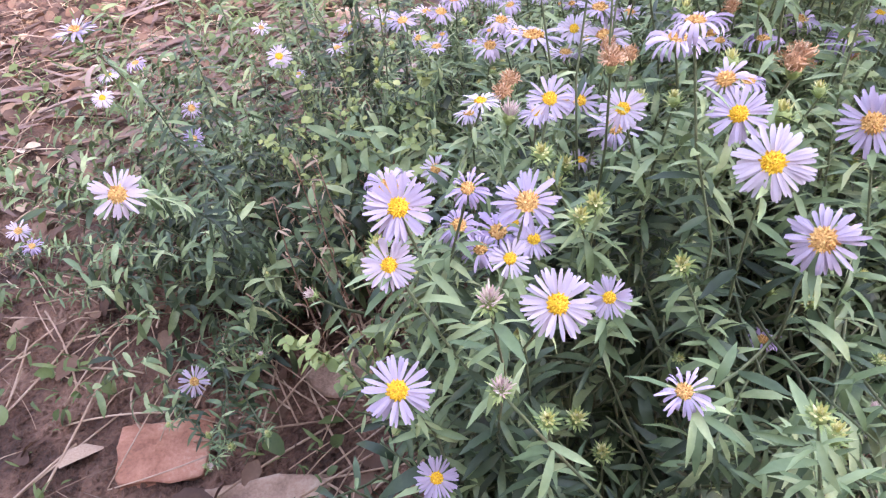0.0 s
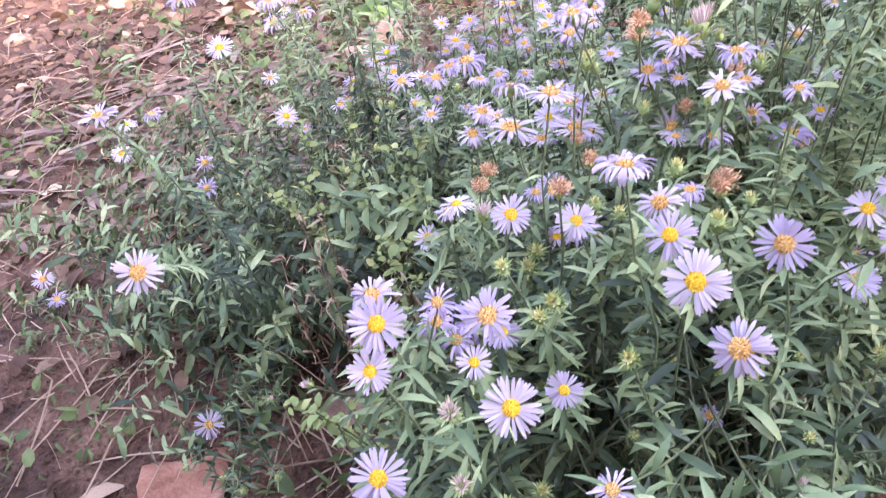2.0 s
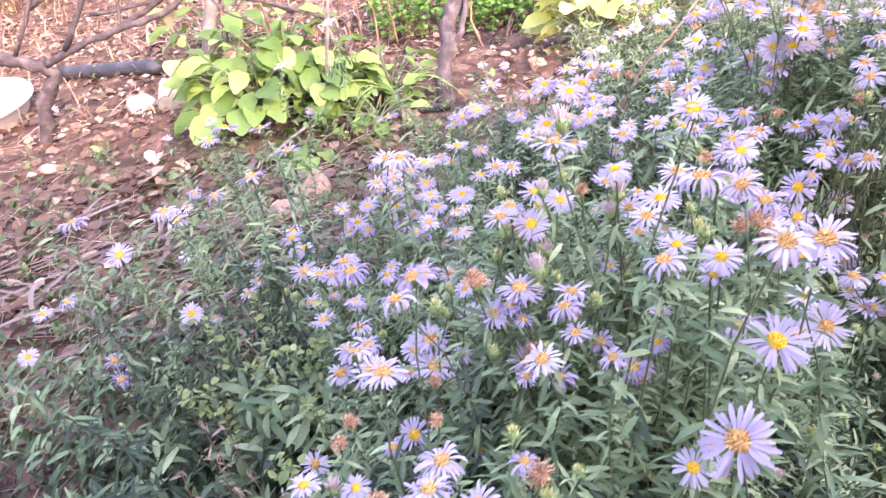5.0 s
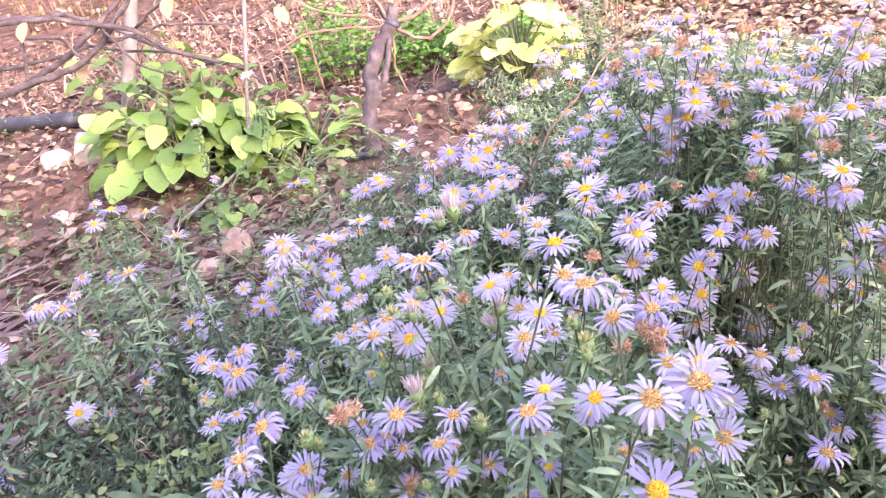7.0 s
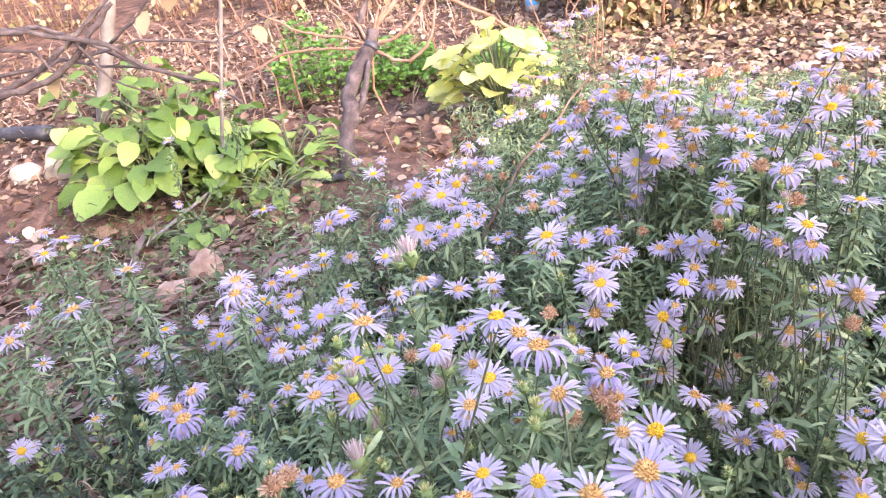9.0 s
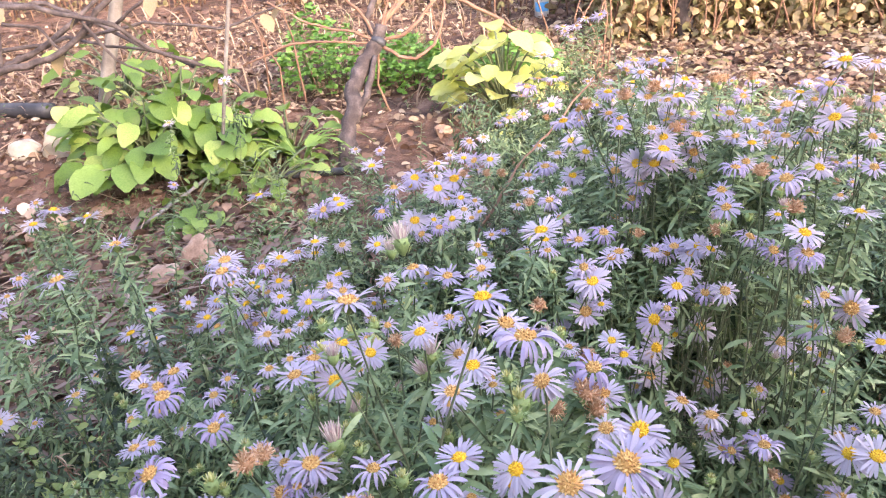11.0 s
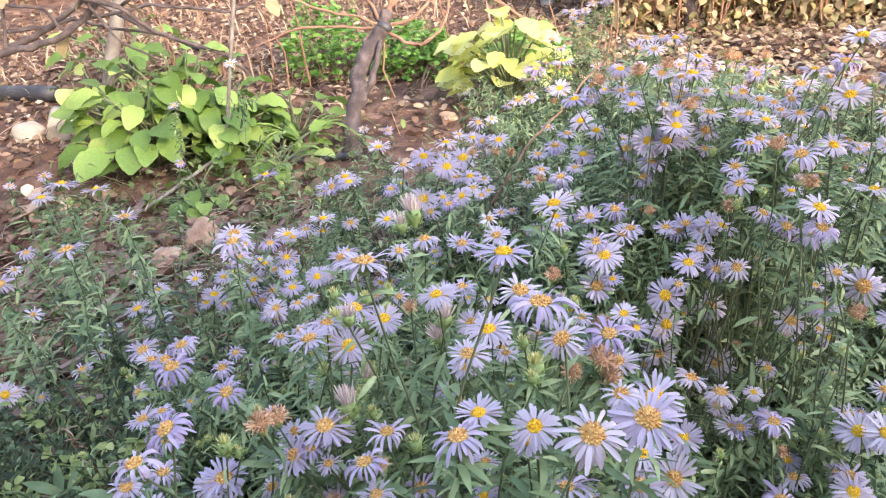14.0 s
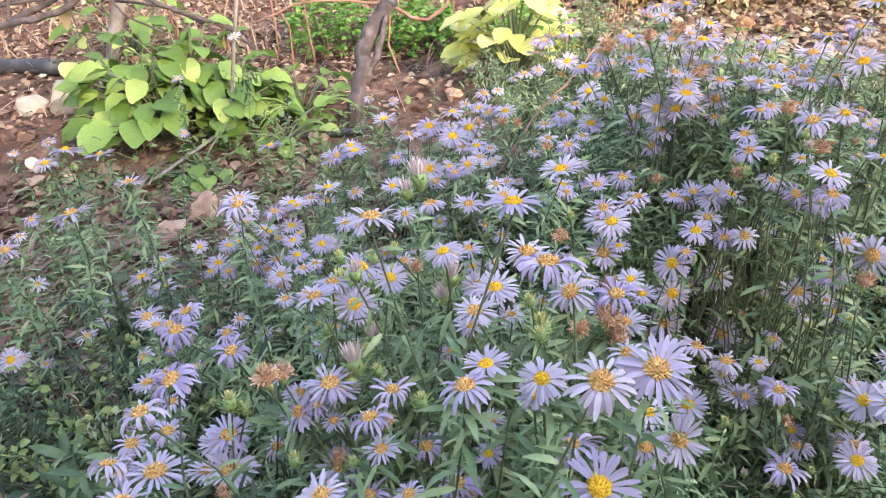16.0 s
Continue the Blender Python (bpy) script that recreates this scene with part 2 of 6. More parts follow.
# ---------------------------------------------------------------- aster heads, of diameter 1, facing +z
def direction(az, el):
    return Vector((math.cos(az) * math.cos(el), math.sin(az) * math.cos(el), math.sin(el)))


def involucre(rnd, r0=0.13, depth=0.17, spread=0.2, n=16):
    b = Buf()
    tube(b, [(0, 0, -depth - 0.05), (0, 0, -depth), (0, 0, -depth * 0.5), (0, 0, -0.01)], [0.025, r0 * 0.55, r0 * 0.92, r0 * 0.95], 8)
    for i in range(n):
        a = i * 2.39996 + rnd.uniform(-0.2, 0.2)
        row = i / n
        base = direction(a, 0) * r0 * (0.62 + 0.3 * row) + Vector((0, 0, -depth * (0.95 - 0.6 * row)))
        ln = rnd.uniform(0.11, 0.17)
        out = direction(a, radians(rnd.uniform(25, 70) * (1 - spread)))
        line = [base, base + out * ln * 0.6, base + out * ln + direction(a, 0) * ln * 0.2]
        blade(b, line, [0.05, 0.045, 0.006], direction(a + math.pi / 2, 0), direction(a, 0), 0.1)
    return b.mesh("calyx", M_BRACT)


def petals(rnd, n, droop, curl, length=0.5, inner=0.13, material=None, ragged=0.1, lift=0.0):
    b = Buf()
    for layer in range(2):
        count = n if layer == 0 else n // 3
        for i in range(count):
            if rnd.random() < ragged * 0.5:
                continue
            a = 2 * math.pi * (i + 0.5 * layer) / count + rnd.gauss(0, 0.085) + 0.10 * math.sin(3 * i / count * 2 * math.pi + n)
            ln = (length - inner) * rnd.uniform(1 - ragged, 1.03)
            el = radians(rnd.gauss(7, 11) + lift - droop * 0.25 + 7 * layer)
            bend = radians(-droop * rnd.uniform(0.6, 1.5) - curl * rnd.uniform(0.3, 1.6))
            twist = rnd.uniform(-0.35, 0.35) * (1 + curl / 60)
            p = direction(a, 0) * inner + Vector((0, 0, 0.01 * layer))
            line, steps = [p], 4
            for s in range(steps):
                d = direction(a, el + bend * (s + 0.5) / steps)
                p = p + d * ln / steps
                line.append(p)
            w = rnd.uniform(0.050, 0.070)
            side = direction(a + math.pi / 2, twist)
            blade(b, line, [w * 0.45, w * 0.85, w, w * 1.02, w * 0.5], side, Vector((0, 0, 1)), rnd.uniform(0.05, 0.25))
    return b.mesh("ray_petals", material or M_PETAL)


def disc(rnd, radius=0.135, dome=0.075, n=54, spike=0.036, material=None):
    b = Buf()
    rings, seg = 4, 12
    verts = [(0, 0, dome)]
    faces = []
    for r in range(1, rings + 1):
        f = r / rings
        for k in range(seg):
            a = 2 * math.pi * k / seg
            verts.append((math.cos(a) * radius * f, math.sin(a) * radius * f, dome * math.cos(f * 1.5)))
    for k in range(seg):
        faces.append((0, 1 + k, 1 + (k + 1) % seg))
    for r in range(1, rings):
        for k in range(seg):
            a, c = 1 + (r - 1) * seg, 1 + r * seg
            faces.append((a + k, c + k, c + (k + 1) % seg, a + (k + 1) % seg))
    b.add(verts, faces)
    for i in range(n):
        f = math.sqrt((i + 0.5) / n)
        a = i * 2.39996
        p = Vector((math.cos(a) * radius * f, math.sin(a) * radius * f, dome * math.cos(f * 1.5) - 0.004))
        out = (Vector((p.x, p.y, 0)) * 2.2 + Vector((0, 0, radius * 1.1))).normalized() + Vector([rnd.uniform(-0.25, 0.25) for _ in range(3)])
        h = spike * rnd.uniform(0.6, 1.3)
        s = out.orthogonal().normalized()
        t = out.cross(s).normalized()
        w = 0.0135 * rnd.uniform(0.8, 1.3)
        q = p + out.normalized() * h
        w *= 1.5
        b.add([p + s * w, p - s * w * 0.5 + t * w * 0.87, p - s * w * 0.5 - t * w * 0.87, q + s * w * 0.5, q - s * w * 0.25 + t * w * 0.4, q - s * w * 0.25 - t * w * 0.4],
              [(0, 1, 4, 3), (1, 2, 5, 4), (2, 0, 3, 5), (3, 4, 5)])
    return b.mesh("disc", material or M_DISC_GOLD, False)


def shrivelled(rnd, n=100):
    b = Buf()
    for i in range(n):
        f = (i + 0.5) / n
        a, el = i * 2.39996, radians(88 - 100 * f)
        d = direction(a, el)
        p = d * 0.24 + Vector((0, 0, 0.08))
        ln = rnd.uniform(0.10, 0.24)
        k = Vector([rnd.uniform(-1, 1) for _ in range(3)])
        line = [p, p + d * ln * 0.6 + k * 0.03, p + d * ln + k * 0.08, p + d * ln * 0.85 + k * 0.13]
        blade(b, line, [0.05, 0.055, 0.05, 0.025], d.orthogonal().normalized(), d, 0.5)
    tube(b, [(0, 0, -0.1), (0, 0, 0.05), (0, 0, 0.2), (0, 0, 0.31)], [0.16, 0.25, 0.22, 0.08], 8)
    return b.mesh("withered_crown", M_FADED)


def bud_top(rnd):
    b = Buf()
    for i in range(22):
        f = (i + 0.5) / 22
        a, el = i * 2.39996, radians(88 - 60 * f)
        d = direction(a, el)
        p = Vector((d.x * 0.2, d.y * 0.2, -0.1 + d.z * 0.12))
        blade(b, [p, p + d * 0.16, p + (d + Vector((0, 0, 0.4))) * 0.26], [0.12, 0.11, 0.03], direction(a + math.pi / 2, 0), d, 0.2)
    return b.mesh("bud_tip", M_BUD)


def bud_cup(rnd):
    b = Buf()
    tube(b, [(0, 0, -0.8), (0, 0, -0.62), (0, 0, -0.35), (0, 0, -0.05), (0, 0, 0.02)], [0.06, 0.2, 0.34, 0.3, 0.1], 8)
    for i in range(26):
        row = i / 26
        a = i * 2.39996
        base = direction(a, 0) * (0.24 + 0.1 * math.sin(row * 2.6)) + Vector((0, 0, -0.66 + 0.55 * row))
        out = direction(a, radians(rnd.uniform(20, 70)))
        ln = rnd.uniform(0.22, 0.42)
        blade(b, [base, base + out * ln * 0.6, base + out * ln + direction(a, 0) * ln * 0.25], [0.12, 0.1, 0.015], direction(a + math.pi / 2, 0), direction(a, 0), 0.15)
    return b.mesh("calyx", M_BRACT)


def tassel_top(rnd):
    b = Buf()
    for i in range(34):
        a = i * 2.39996
        f = math.sqrt((i + 0.5) / 34)
        p = direction(a, 0) * 0.22 * f + Vector((0, 0, -0.1))
        d = direction(a, radians(90 - 28 * f + rnd.uniform(-8, 8)))
        ln = rnd.uniform(0.55, 0.85)
        blade(b, [p, p + d * ln * 0.5, p + d * ln], [0.08, 0.1, 0.04], direction(a + math.pi / 2, 0), direction(a, 0), 0.3)
    return b.mesh("closed_petals", M_TASSEL)


HEADS = {
    "gold": [(involucre(R), petals(R, R.choice((30, 34, 38, 42)), R.uniform(0, 26), R.choice((0, 0, 10)), ragged=0.16), disc(R)) for _ in range(8)],
    "rust": [(involucre(R), petals(R, R.choice((26, 30, 34, 36)), R.uniform(-10, 30), R.choice((0, 0, 14, 40)), ragged=0.34),
              disc(R, R.uniform(0.12, 0.15), 0.08, 54, 0.045, M_DISC_RUST)) for _ in range(12)],
    "pale": [(involucre(R), petals(R, 24, R.uniform(4, 14), 0), disc(R, 0.12, 0.06, 50, 0.05, M_DISC_RUST)) for _ in range(2)],
    "curl": [(involucre(R), petals(R, 26, R.uniform(10, 40), R.uniform(90, 170), material=M_PETAL_OLD, ragged=0.25, lift=R.uniform(0, 28)),
              disc(R, 0.115, 0.06, 44, 0.038, M_DISC_RUST)) for _ in range(5)],
    "fade": [(involucre(R, 0.2, 0.3), shrivelled(R), None) for _ in range(3)],
    "bud": [(bud_cup(R), bud_top(R), None) for _ in range(3)],
    "tassel": [(bud_cup(R), tassel_top(R), None) for _ in range(3)],
}
HEAD_WORDS = {"gold": "open lilac flower with a yellow disc", "rust": "ageing lilac flower with an orange-brown disc",
              "pale": "small pale lilac flower", "curl": "lilac flower with curled shrivelling petals",
              "fade": "withered russet-brown flower head", "bud": "closed yellow-green flower bud", "tassel": "half-closed pinkish flower bud"}


# ---------------------------------------------------------------- leaves
def leaf_template(bend, width, fold, n=4):
    """A lance-shaped leaf of length 1 along +y, with its face to +z."""
    b = Buf()
    p, line = Vector((0, 0, 0)), [Vector((0, 0, 0))]
    for i in range(n):
        a = radians(10 - bend * (i + 0.5) / n)
        p = p + Vector((0, math.cos(a), math.sin(a))) / n
        line.append(p)
    prof = [0.30, 0.84, 1.0, 0.78, 0.12] if n == 4 else [0.35, 0.97, 0.92, 0.12]
    blade(b, line, [width * w for w in prof], Vector((1, 0, 0)), Vector((0, 0, 1)), fold)
    return np.array(b.v), b.f


LEAVES = [leaf_template(bend, w, f) for bend, w, f in
          ((30, 0.17, 0.18), (65, 0.16, 0.12), (95, 0.19, 0.10), (125, 0.17, 0.2), (40, 0.14, 0.25), (150, 0.16, 0.1))]
SMALL = [leaf_template(bend, w, f, 3) for bend, w, f in
         ((20, 0.19, 0.18), (45, 0.17, 0.12), (70, 0.20, 0.10), (95, 0.18, 0.2), (30, 0.15, 0.25), (120, 0.17, 0.1))]
ROSETTE = [leaf_template(b, w, f) for b, w, f in ((25, 0.24, 0.20), (50, 0.26, 0.14), (75, 0.22, 0.18))]
OVAL = [leaf_template(b, w, f, 3) for b, w, f in ((30, 0.62, 0.10), (70, 0.7, 0.06), (50, 0.5, 0.12))]


def leaf_frame(at, along, length, roll=0.0):
    along = along.normalized()
    side = along.cross(Vector((0, 0, 1)))
    side = side.normalized() if side.length > 1e-3 else Vector((1, 0, 0))
    up = side.cross(along)
    c, s = math.cos(roll), math.sin(roll)
    side, up = side * c + up * s, up * c - side * s
    m = Matrix.Identity(4)
    for i in range(3):
        m[i][0], m[i][1], m[i][2], m[i][3] = side[i] * length, along[i] * length, up[i] * length, at[i]
    return m


class Foliage:
    """Many leaves joined into one mesh."""

    def __init__(self):
        self.jobs = {}

    def put(self, template, m):
        self.jobs.setdefault(id(template), (template, []))[1].append(np.array(m))

    def mesh(self, name, material, origin=(0, 0, 0)):
        vs, fs, o = [], [], 0
        for (v, f), ms in self.jobs.values():
            ms = np.array(ms)
            w = np.einsum("mij,vj->mvi", ms[:, :3, :3], v) + ms[:, None, :3, 3] - np.array(origin)
            f = np.array(f)
            fs.append((f[None] + (o + np.arange(len(ms)) * len(v))[:, None, None]).reshape(-1, 4))
            vs.append(w.reshape(-1, 3))
            o += len(ms) * len(v)
        vs, fs = np.concatenate(vs), np.concatenate(fs)
        me = bpy.data.meshes.new(name)
        me.vertices.add(len(vs))
        me.vertices.foreach_set("co", vs.ravel())
        me.loops.add(fs.size)
        me.loops.foreach_set("vertex_index", fs.ravel())
        me.polygons.add(len(fs))
        me.polygons.foreach_set("loop_start", np.arange(len(fs)) * 4)
        me.update(calc_edges=True)
        me.polygons.foreach_set("use_smooth", [True] * len(fs))
        me.materials.append(material)
        return me


LEAF_MESHES, ROSETTE_MESHES = [], []
for made, shapes in ((LEAF_MESHES, LEAVES), (ROSETTE_MESHES, ROSETTE)):
    for v, f in shapes:
        b = Buf()
        b.add(v, f)
        made.append(b.mesh("leaf", M_LEAF_ONE))


# ---------------------------------------------------------------- aster plants
HOLLOWS = (((0.61, 0.75, 0.50), (0.085, 0.085, 0.15)), ((0.44, 0.69, 0.53), (0.045, 0.05, 0.10)), ((0.175, 0.31, 0.47), (0.07, 0.06, 0.08)), ((0.20, 0.36, 0.49), (0.05, 0.04, 0.05)), ((-0.14, 0.90, 0.38), (0.07, 0.07, 0.09)), ((0.11, 0.33, 0.50), (0.045, 0.05, 0.055)), ((0.09, 0.29, 0.46), (0.04, 0.04, 0.06)), ((-0.22, 0.86, 0.28), (0.08, 0.08, 0.09)), ((-0.30, 0.76, 0.30), (0.07, 0.07, 0.08)),
           ((0.165, 0.40, 0.53), (0.04, 0.04, 0.05)), ((-0.13, 0.54, 0.28), (0.11, 0.10, 0.13)), ((0.55, 0.58, 0.45), (0.05, 0.05, 0.08)), ((-0.27, 0.56, 0.30), (0.06, 0.05, 0.07)), ((-0.085, 0.78, 0.30), (0.045, 0.06, 0.09)), ((-0.20, 0.90, 0.36), (0.05, 0.05, 0.06)))


def hollow(p):
    """Shady gaps between the clumps, where hardly a leaf grows."""
    return any(sum(((a - c) / r) ** 2 for a, c, r in zip(p, at, size)) < 1 for at, size in HOLLOWS)


HEADS_SET = []                        # where each head sits and faces
TOWARDS_CAMERA = Vector((0.0, -0.8, 0.6))


def before_a_head(p):
    """True in the space before a flower's face, which leaves keep out of: along its axis, and towards the camera."""
    for at, i, _ in HEAD_TREE.find_range(p, 0.11):
        v = p - at
        for axis, spread in ((HEADS_SET[i][1], 0.34), (TOWARDS_CAMERA, 0.12)):
            a = v.dot(axis)
            if 0.003 < a < 0.10 and (v - axis * a).length < 0.009 + spread * a:
                return True
    return False


class Plant:
    def __init__(self, x, y, label, singles, spread=0.07, pull=0.55, lit_from=0.62, bare=0.42):
        self.base = Vector((x, y, ground_height(x, y)))
        self.ob = thing("aster_plant", label, "flower plant", self.base, "asters in the bed")
        self.pull, self.lit_from, self.bare = pull, lit_from, bare
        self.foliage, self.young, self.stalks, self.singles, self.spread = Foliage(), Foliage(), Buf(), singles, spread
        self.tops, self.lines = [], []

    def local(self, m):
        return Matrix.Translation(-self.base) @ m

    def leaves_on(self, line, start, leafy, big, low_leaf=0.038, tip=0.0130):
        """Leaves along a stem, long ones below and small narrow ones towards the tip."""
        n = len(line) - 1
        length = sum((line[i + 1] - line[i]).length for i in range(n))
        s, ang = start * length, R.uniform(0, 6.28)
        while s < length - 0.004:
            f = s / length
            k = min(int(f * n), n - 1)
            p = line[k].lerp(line[k + 1], f * n - k)
            d = (line[k + 1] - line[k]).normalized()
            ang += 2.4 + R.uniform(-0.5, 0.5)
            o = d.orthogonal().normalized()
            out = o * math.cos(ang) + d.cross(o) * math.sin(ang)
            ln = (low_leaf * (1 - f) ** 1.5 + tip) * R.uniform(0.6, 1.35) * big
            along = out + d * R.uniform(-0.25, 0.65) + Vector((0, 0, R.uniform(-0.2, 0.15)))
            i = R.choice((0, 1, 1, 2, 4, 3)) if f > 0.55 else R.choice((1, 2, 2, 3, 3, 5))
            shape = ROSETTE[i % 3] if tip > 0.02 else (LEAVES[i] if ln > 0.028 else SMALL[i])
            m = leaf_frame(p, along, ln, R.uniform(-0.7, 0.7))
            s += (0.0046 + 0.0080 * (1 - f)) * R.uniform(0.6, 1.4) / leafy
            middle = p + along.normalized() * ln * 0.5
            if (hollow(middle) and R.random() < 0.85) or (R.random() < 0.92 and before_a_head(middle)):
                continue
            if self.singles > 0 and ln > 0.022 and R.random() < 0.3:
                self.singles -= 1
                part("leaf", ROSETTE_MESHES[i % 3] if tip > 0.02 else LEAF_MESHES[i], self.ob, self.local(m))
            else:
                (self.young if f > self.lit_from or R.random() < 0.06 else self.foliage).put(shape, m)

    def stalk(self, top, own, leafy=1.0, big=1.0, pull=0.5, tip=0.0130, bare=0.15):
        """A stem from the ground near the clump's base to top; own: a mesh of its own."""
        top = Vector(top)
        a, r = R.uniform(0, 6.28), self.spread * math.sqrt(R.random())
        foot = Vector((self.base.x + math.cos(a) * r, self.base.y + math.sin(a) * r, 0))
        foot = foot.lerp(Vector((top.x, top.y, 0)), pull * R.uniform(0.5, 1.0))
        foot.z = ground_height(foot.x, foot.y) - 0.01
        sway = 0.16 * top.z
        elbow = foot.lerp(top, 0.55) + Vector((R.uniform(-sway, sway), R.uniform(-sway, sway), 0.12 * top.z))
        n = 10
        line = curve_points(foot, elbow, top, n)
        line = [q + Vector((R.gauss(0, 0.0025), R.gauss(0, 0.0025), 0)) if 0 < i < n else q for i, q in enumerate(line)]
        b = Buf() if own else self.stalks
        r0 = 0.0012 if own else 0.0011
        tube(b, [q - self.base for q in line], [r0 * (1 - 0.5 * i / n) for i in range(n + 1)], 5, False)
        if own:
            part("stem", b.mesh("stem", M_STEM), self.ob)
        self.lines.append(line)
        self.leaves_on(line, bare, leafy, big, 0.038 if tip < 0.02 else 0.032, tip)

    def branch(self, top, big=1.0, leafy=1.0):
        """A leafy side branch from one of the stems to top."""
        top = Vector(top)
        best = None
        for line in R.sample(self.lines, min(14, len(self.lines))):
            for q in line[3:9]:
                if q.z < top.z - 0.03:
                    d = (q - top).length
                    if best is None or d < best[0]:
                        best = (d, q)
        if best is None or best[0] > 0.3:
            return False
        q = best[1]
        elbow = q.lerp(top, 0.5) + Vector((R.uniform(-0.02, 0.02), R.uniform(-0.02, 0.02), -0.25 * (Vector((q.x, q.y, 0)) - Vector((top.x, top.y, 0))).length))
        line = curve_points(q, elbow, top, 6)
        tube(self.stalks, [s - self.base for s in line], [0.0013, 0.0012, 0.0011, 0.001, 0.0009, 0.0008, 0.0006], 3, False)
        self.leaves_on(line, 0.1, leafy, big, 0.032)
        return True

    def bud_twig(self, at):
        """A leafy twig that ends in a small closed bud."""
        at = Vector(at)
        if not self.branch(at, 0.9, 1.3):
            return
        n = Vector((R.gauss(0, 0.3), R.gauss(0, 0.3), 1)).normalized()
        d = R.uniform(0.0055, 0.009)
        q = Vector((0, 0, 1)).rotation_difference(n).to_matrix().to_4x4()
        calyx, tip, _ = R.choice(HEADS["bud"] if R.random() < 0.8 else HEADS["tassel"])
        head = part("flower_bud", calyx, self.ob, Matrix.Translation(at + n * d * 0.7 - self.base) @ q @ Matrix.Scale(d, 4), HEAD_WORDS["bud"])
        part("bud_tip", tip, head)

    def finish(self):
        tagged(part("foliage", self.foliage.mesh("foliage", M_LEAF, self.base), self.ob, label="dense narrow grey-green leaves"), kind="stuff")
        tagged(part("young_foliage", self.young.mesh("young_foliage", M_YOUNG_LIT, self.base), self.ob, label="small pale green leaves near the stem tips"), kind="stuff")
        if self.stalks.v:
            tagged(part("side_growth", self.stalks.mesh("side_growth", M_STEM), self.ob), kind="stuff")


STALK_JOBS = []


def flower(p, kind, x, y, z, size, tilt, turn):
    """One head of an aster, size in millimetres, tipped by tilt degrees towards the compass angle turn, on its own stem."""
    n = direction(radians(turn), radians(90 - tilt))
    at, d = Vector((x, y, z)), size / 1000 * (1.2 if kind == "curl" else 1.0)
    q = Vector((0, 0, 1)).rotation_difference(n).to_matrix().to_4x4()
    m = Matrix.Translation(at - p.base) @ q @ pose(0, 0, 0, 0, 0, R.uniform(0, 360)) @ Matrix.Scale(d, 4)
    calyx, rays, middle = R.choice(HEADS[kind])
    head = part("flower_head", calyx, p.ob, m, HEAD_WORDS[kind])
    part(rays.name.split(".")[0], rays, head)
    if middle:
        part("disc", middle, head)
    drop = 0.8 if kind in ("bud", "tassel") else (0.33 if kind == "fade" else 0.2)
    HEADS_SET.append((at, n))
    STALK_JOBS.append((p, at - n * d * drop))
    p.tops.append(at)


# the paler leaf colour starts lower on clumps that should look better lit
plants = {
    "near": Plant(0.26, 0.48, "bushy aster clump crowded with lilac and yellow flowers", 300, 0.07, 0.85, 0.68, 0.4),
    "edge": Plant(0.17, 0.42, "leaning aster clump with large lilac flowers over bare soil", 280, 0.06, 0.75, 0.88, 0.3),
    "front": Plant(0.34, 0.66, "aster clump with ageing lilac flowers and russet discs", 250),
    "left": Plant(-0.25, 0.95, "lone aster plant with one big lilac flower among leaves", 220, 0.09, 0.3, 0.72, 0.2),
    "back_left": Plant(-0.12, 1.1, "low spreading aster with small lilac flowers", 150, lit_from=0.68),
    "middle": Plant(0.24, 1.02, "dense aster clump of small yellow-centred lilac flowers", 120),
    "right": Plant(0.6, 0.8, "tall dark-leaved aster clump with many lilac flowers", 250, lit_from=0.40),
    "far": Plant(0.62, 1.3, "tall aster clump with pale sunlit lilac flowers", 60, lit_from=0.45),
    "distant": Plant(-0.25, 2.35, "thin stray aster with few pale flowers", 20),
}

def sprig(label, foot, tips):
    """A thin branching weed with tiny yellow-green leaves."""
    base = Vector((foot[0], foot[1], ground_height(*foot)))
    ob = thing("weed_sprig", label, "weed", base)
    leaves = Foliage()
    for tip in tips:
        tip = Vector(tip)
        pts = curve_points(base + Vector((R.gauss(0, 0.008), R.gauss(0, 0.008), -0.01)), base.lerp(tip, 0.55) + Vector((0, 0, 0.12)), tip, 12)
        b = Buf()
        tube(b, [q - base for q in pts], [0.0012 - 0.00006 * i for i in range(13)], 5)
        part("twig", b.mesh("twig", M_WEED), ob)
        for i in range(5, 13):
            for _ in range(5):
                a = R.uniform(0, 6.28)
                leaves.put(R.choice(OVAL + SMALL[:2]), leaf_frame(pts[i] + Vector([R.gauss(0, 0.004) for _ in range(3)]), Vector((math.cos(a), math.sin(a), R.uniform(-0.1, 0.8))), R.uniform(0.007, 0.015), R.uniform(-0.8, 0.8)))
    tagged(part("leaves", leaves.mesh("leaves", M_SPRIG, base), ob, label="tiny yellow-green leaves"), kind="stuff")


sprig("slender weed with tiny yellow-green leaves beside the asters", (0.03, 0.45), [(-0.045, 0.381, 0.470), (-0.091, 0.396, 0.452), (-0.070, 0.372, 0.478), (-0.020, 0.362, 0.492), (-0.105, 0.42, 0.43), (-0.03, 0.40, 0.45)])
sprig("airy weed with tiny yellow-green leaves between two asters", (-0.06, 0.86), [(-0.11, 0.78, 0.42), (-0.05, 0.76, 0.45), (-0.015, 0.74, 0.47), (-0.085, 0.72, 0.40), (-0.13, 0.82, 0.38), (-0.03, 0.68, 0.43), (-0.005, 0.79, 0.48)])
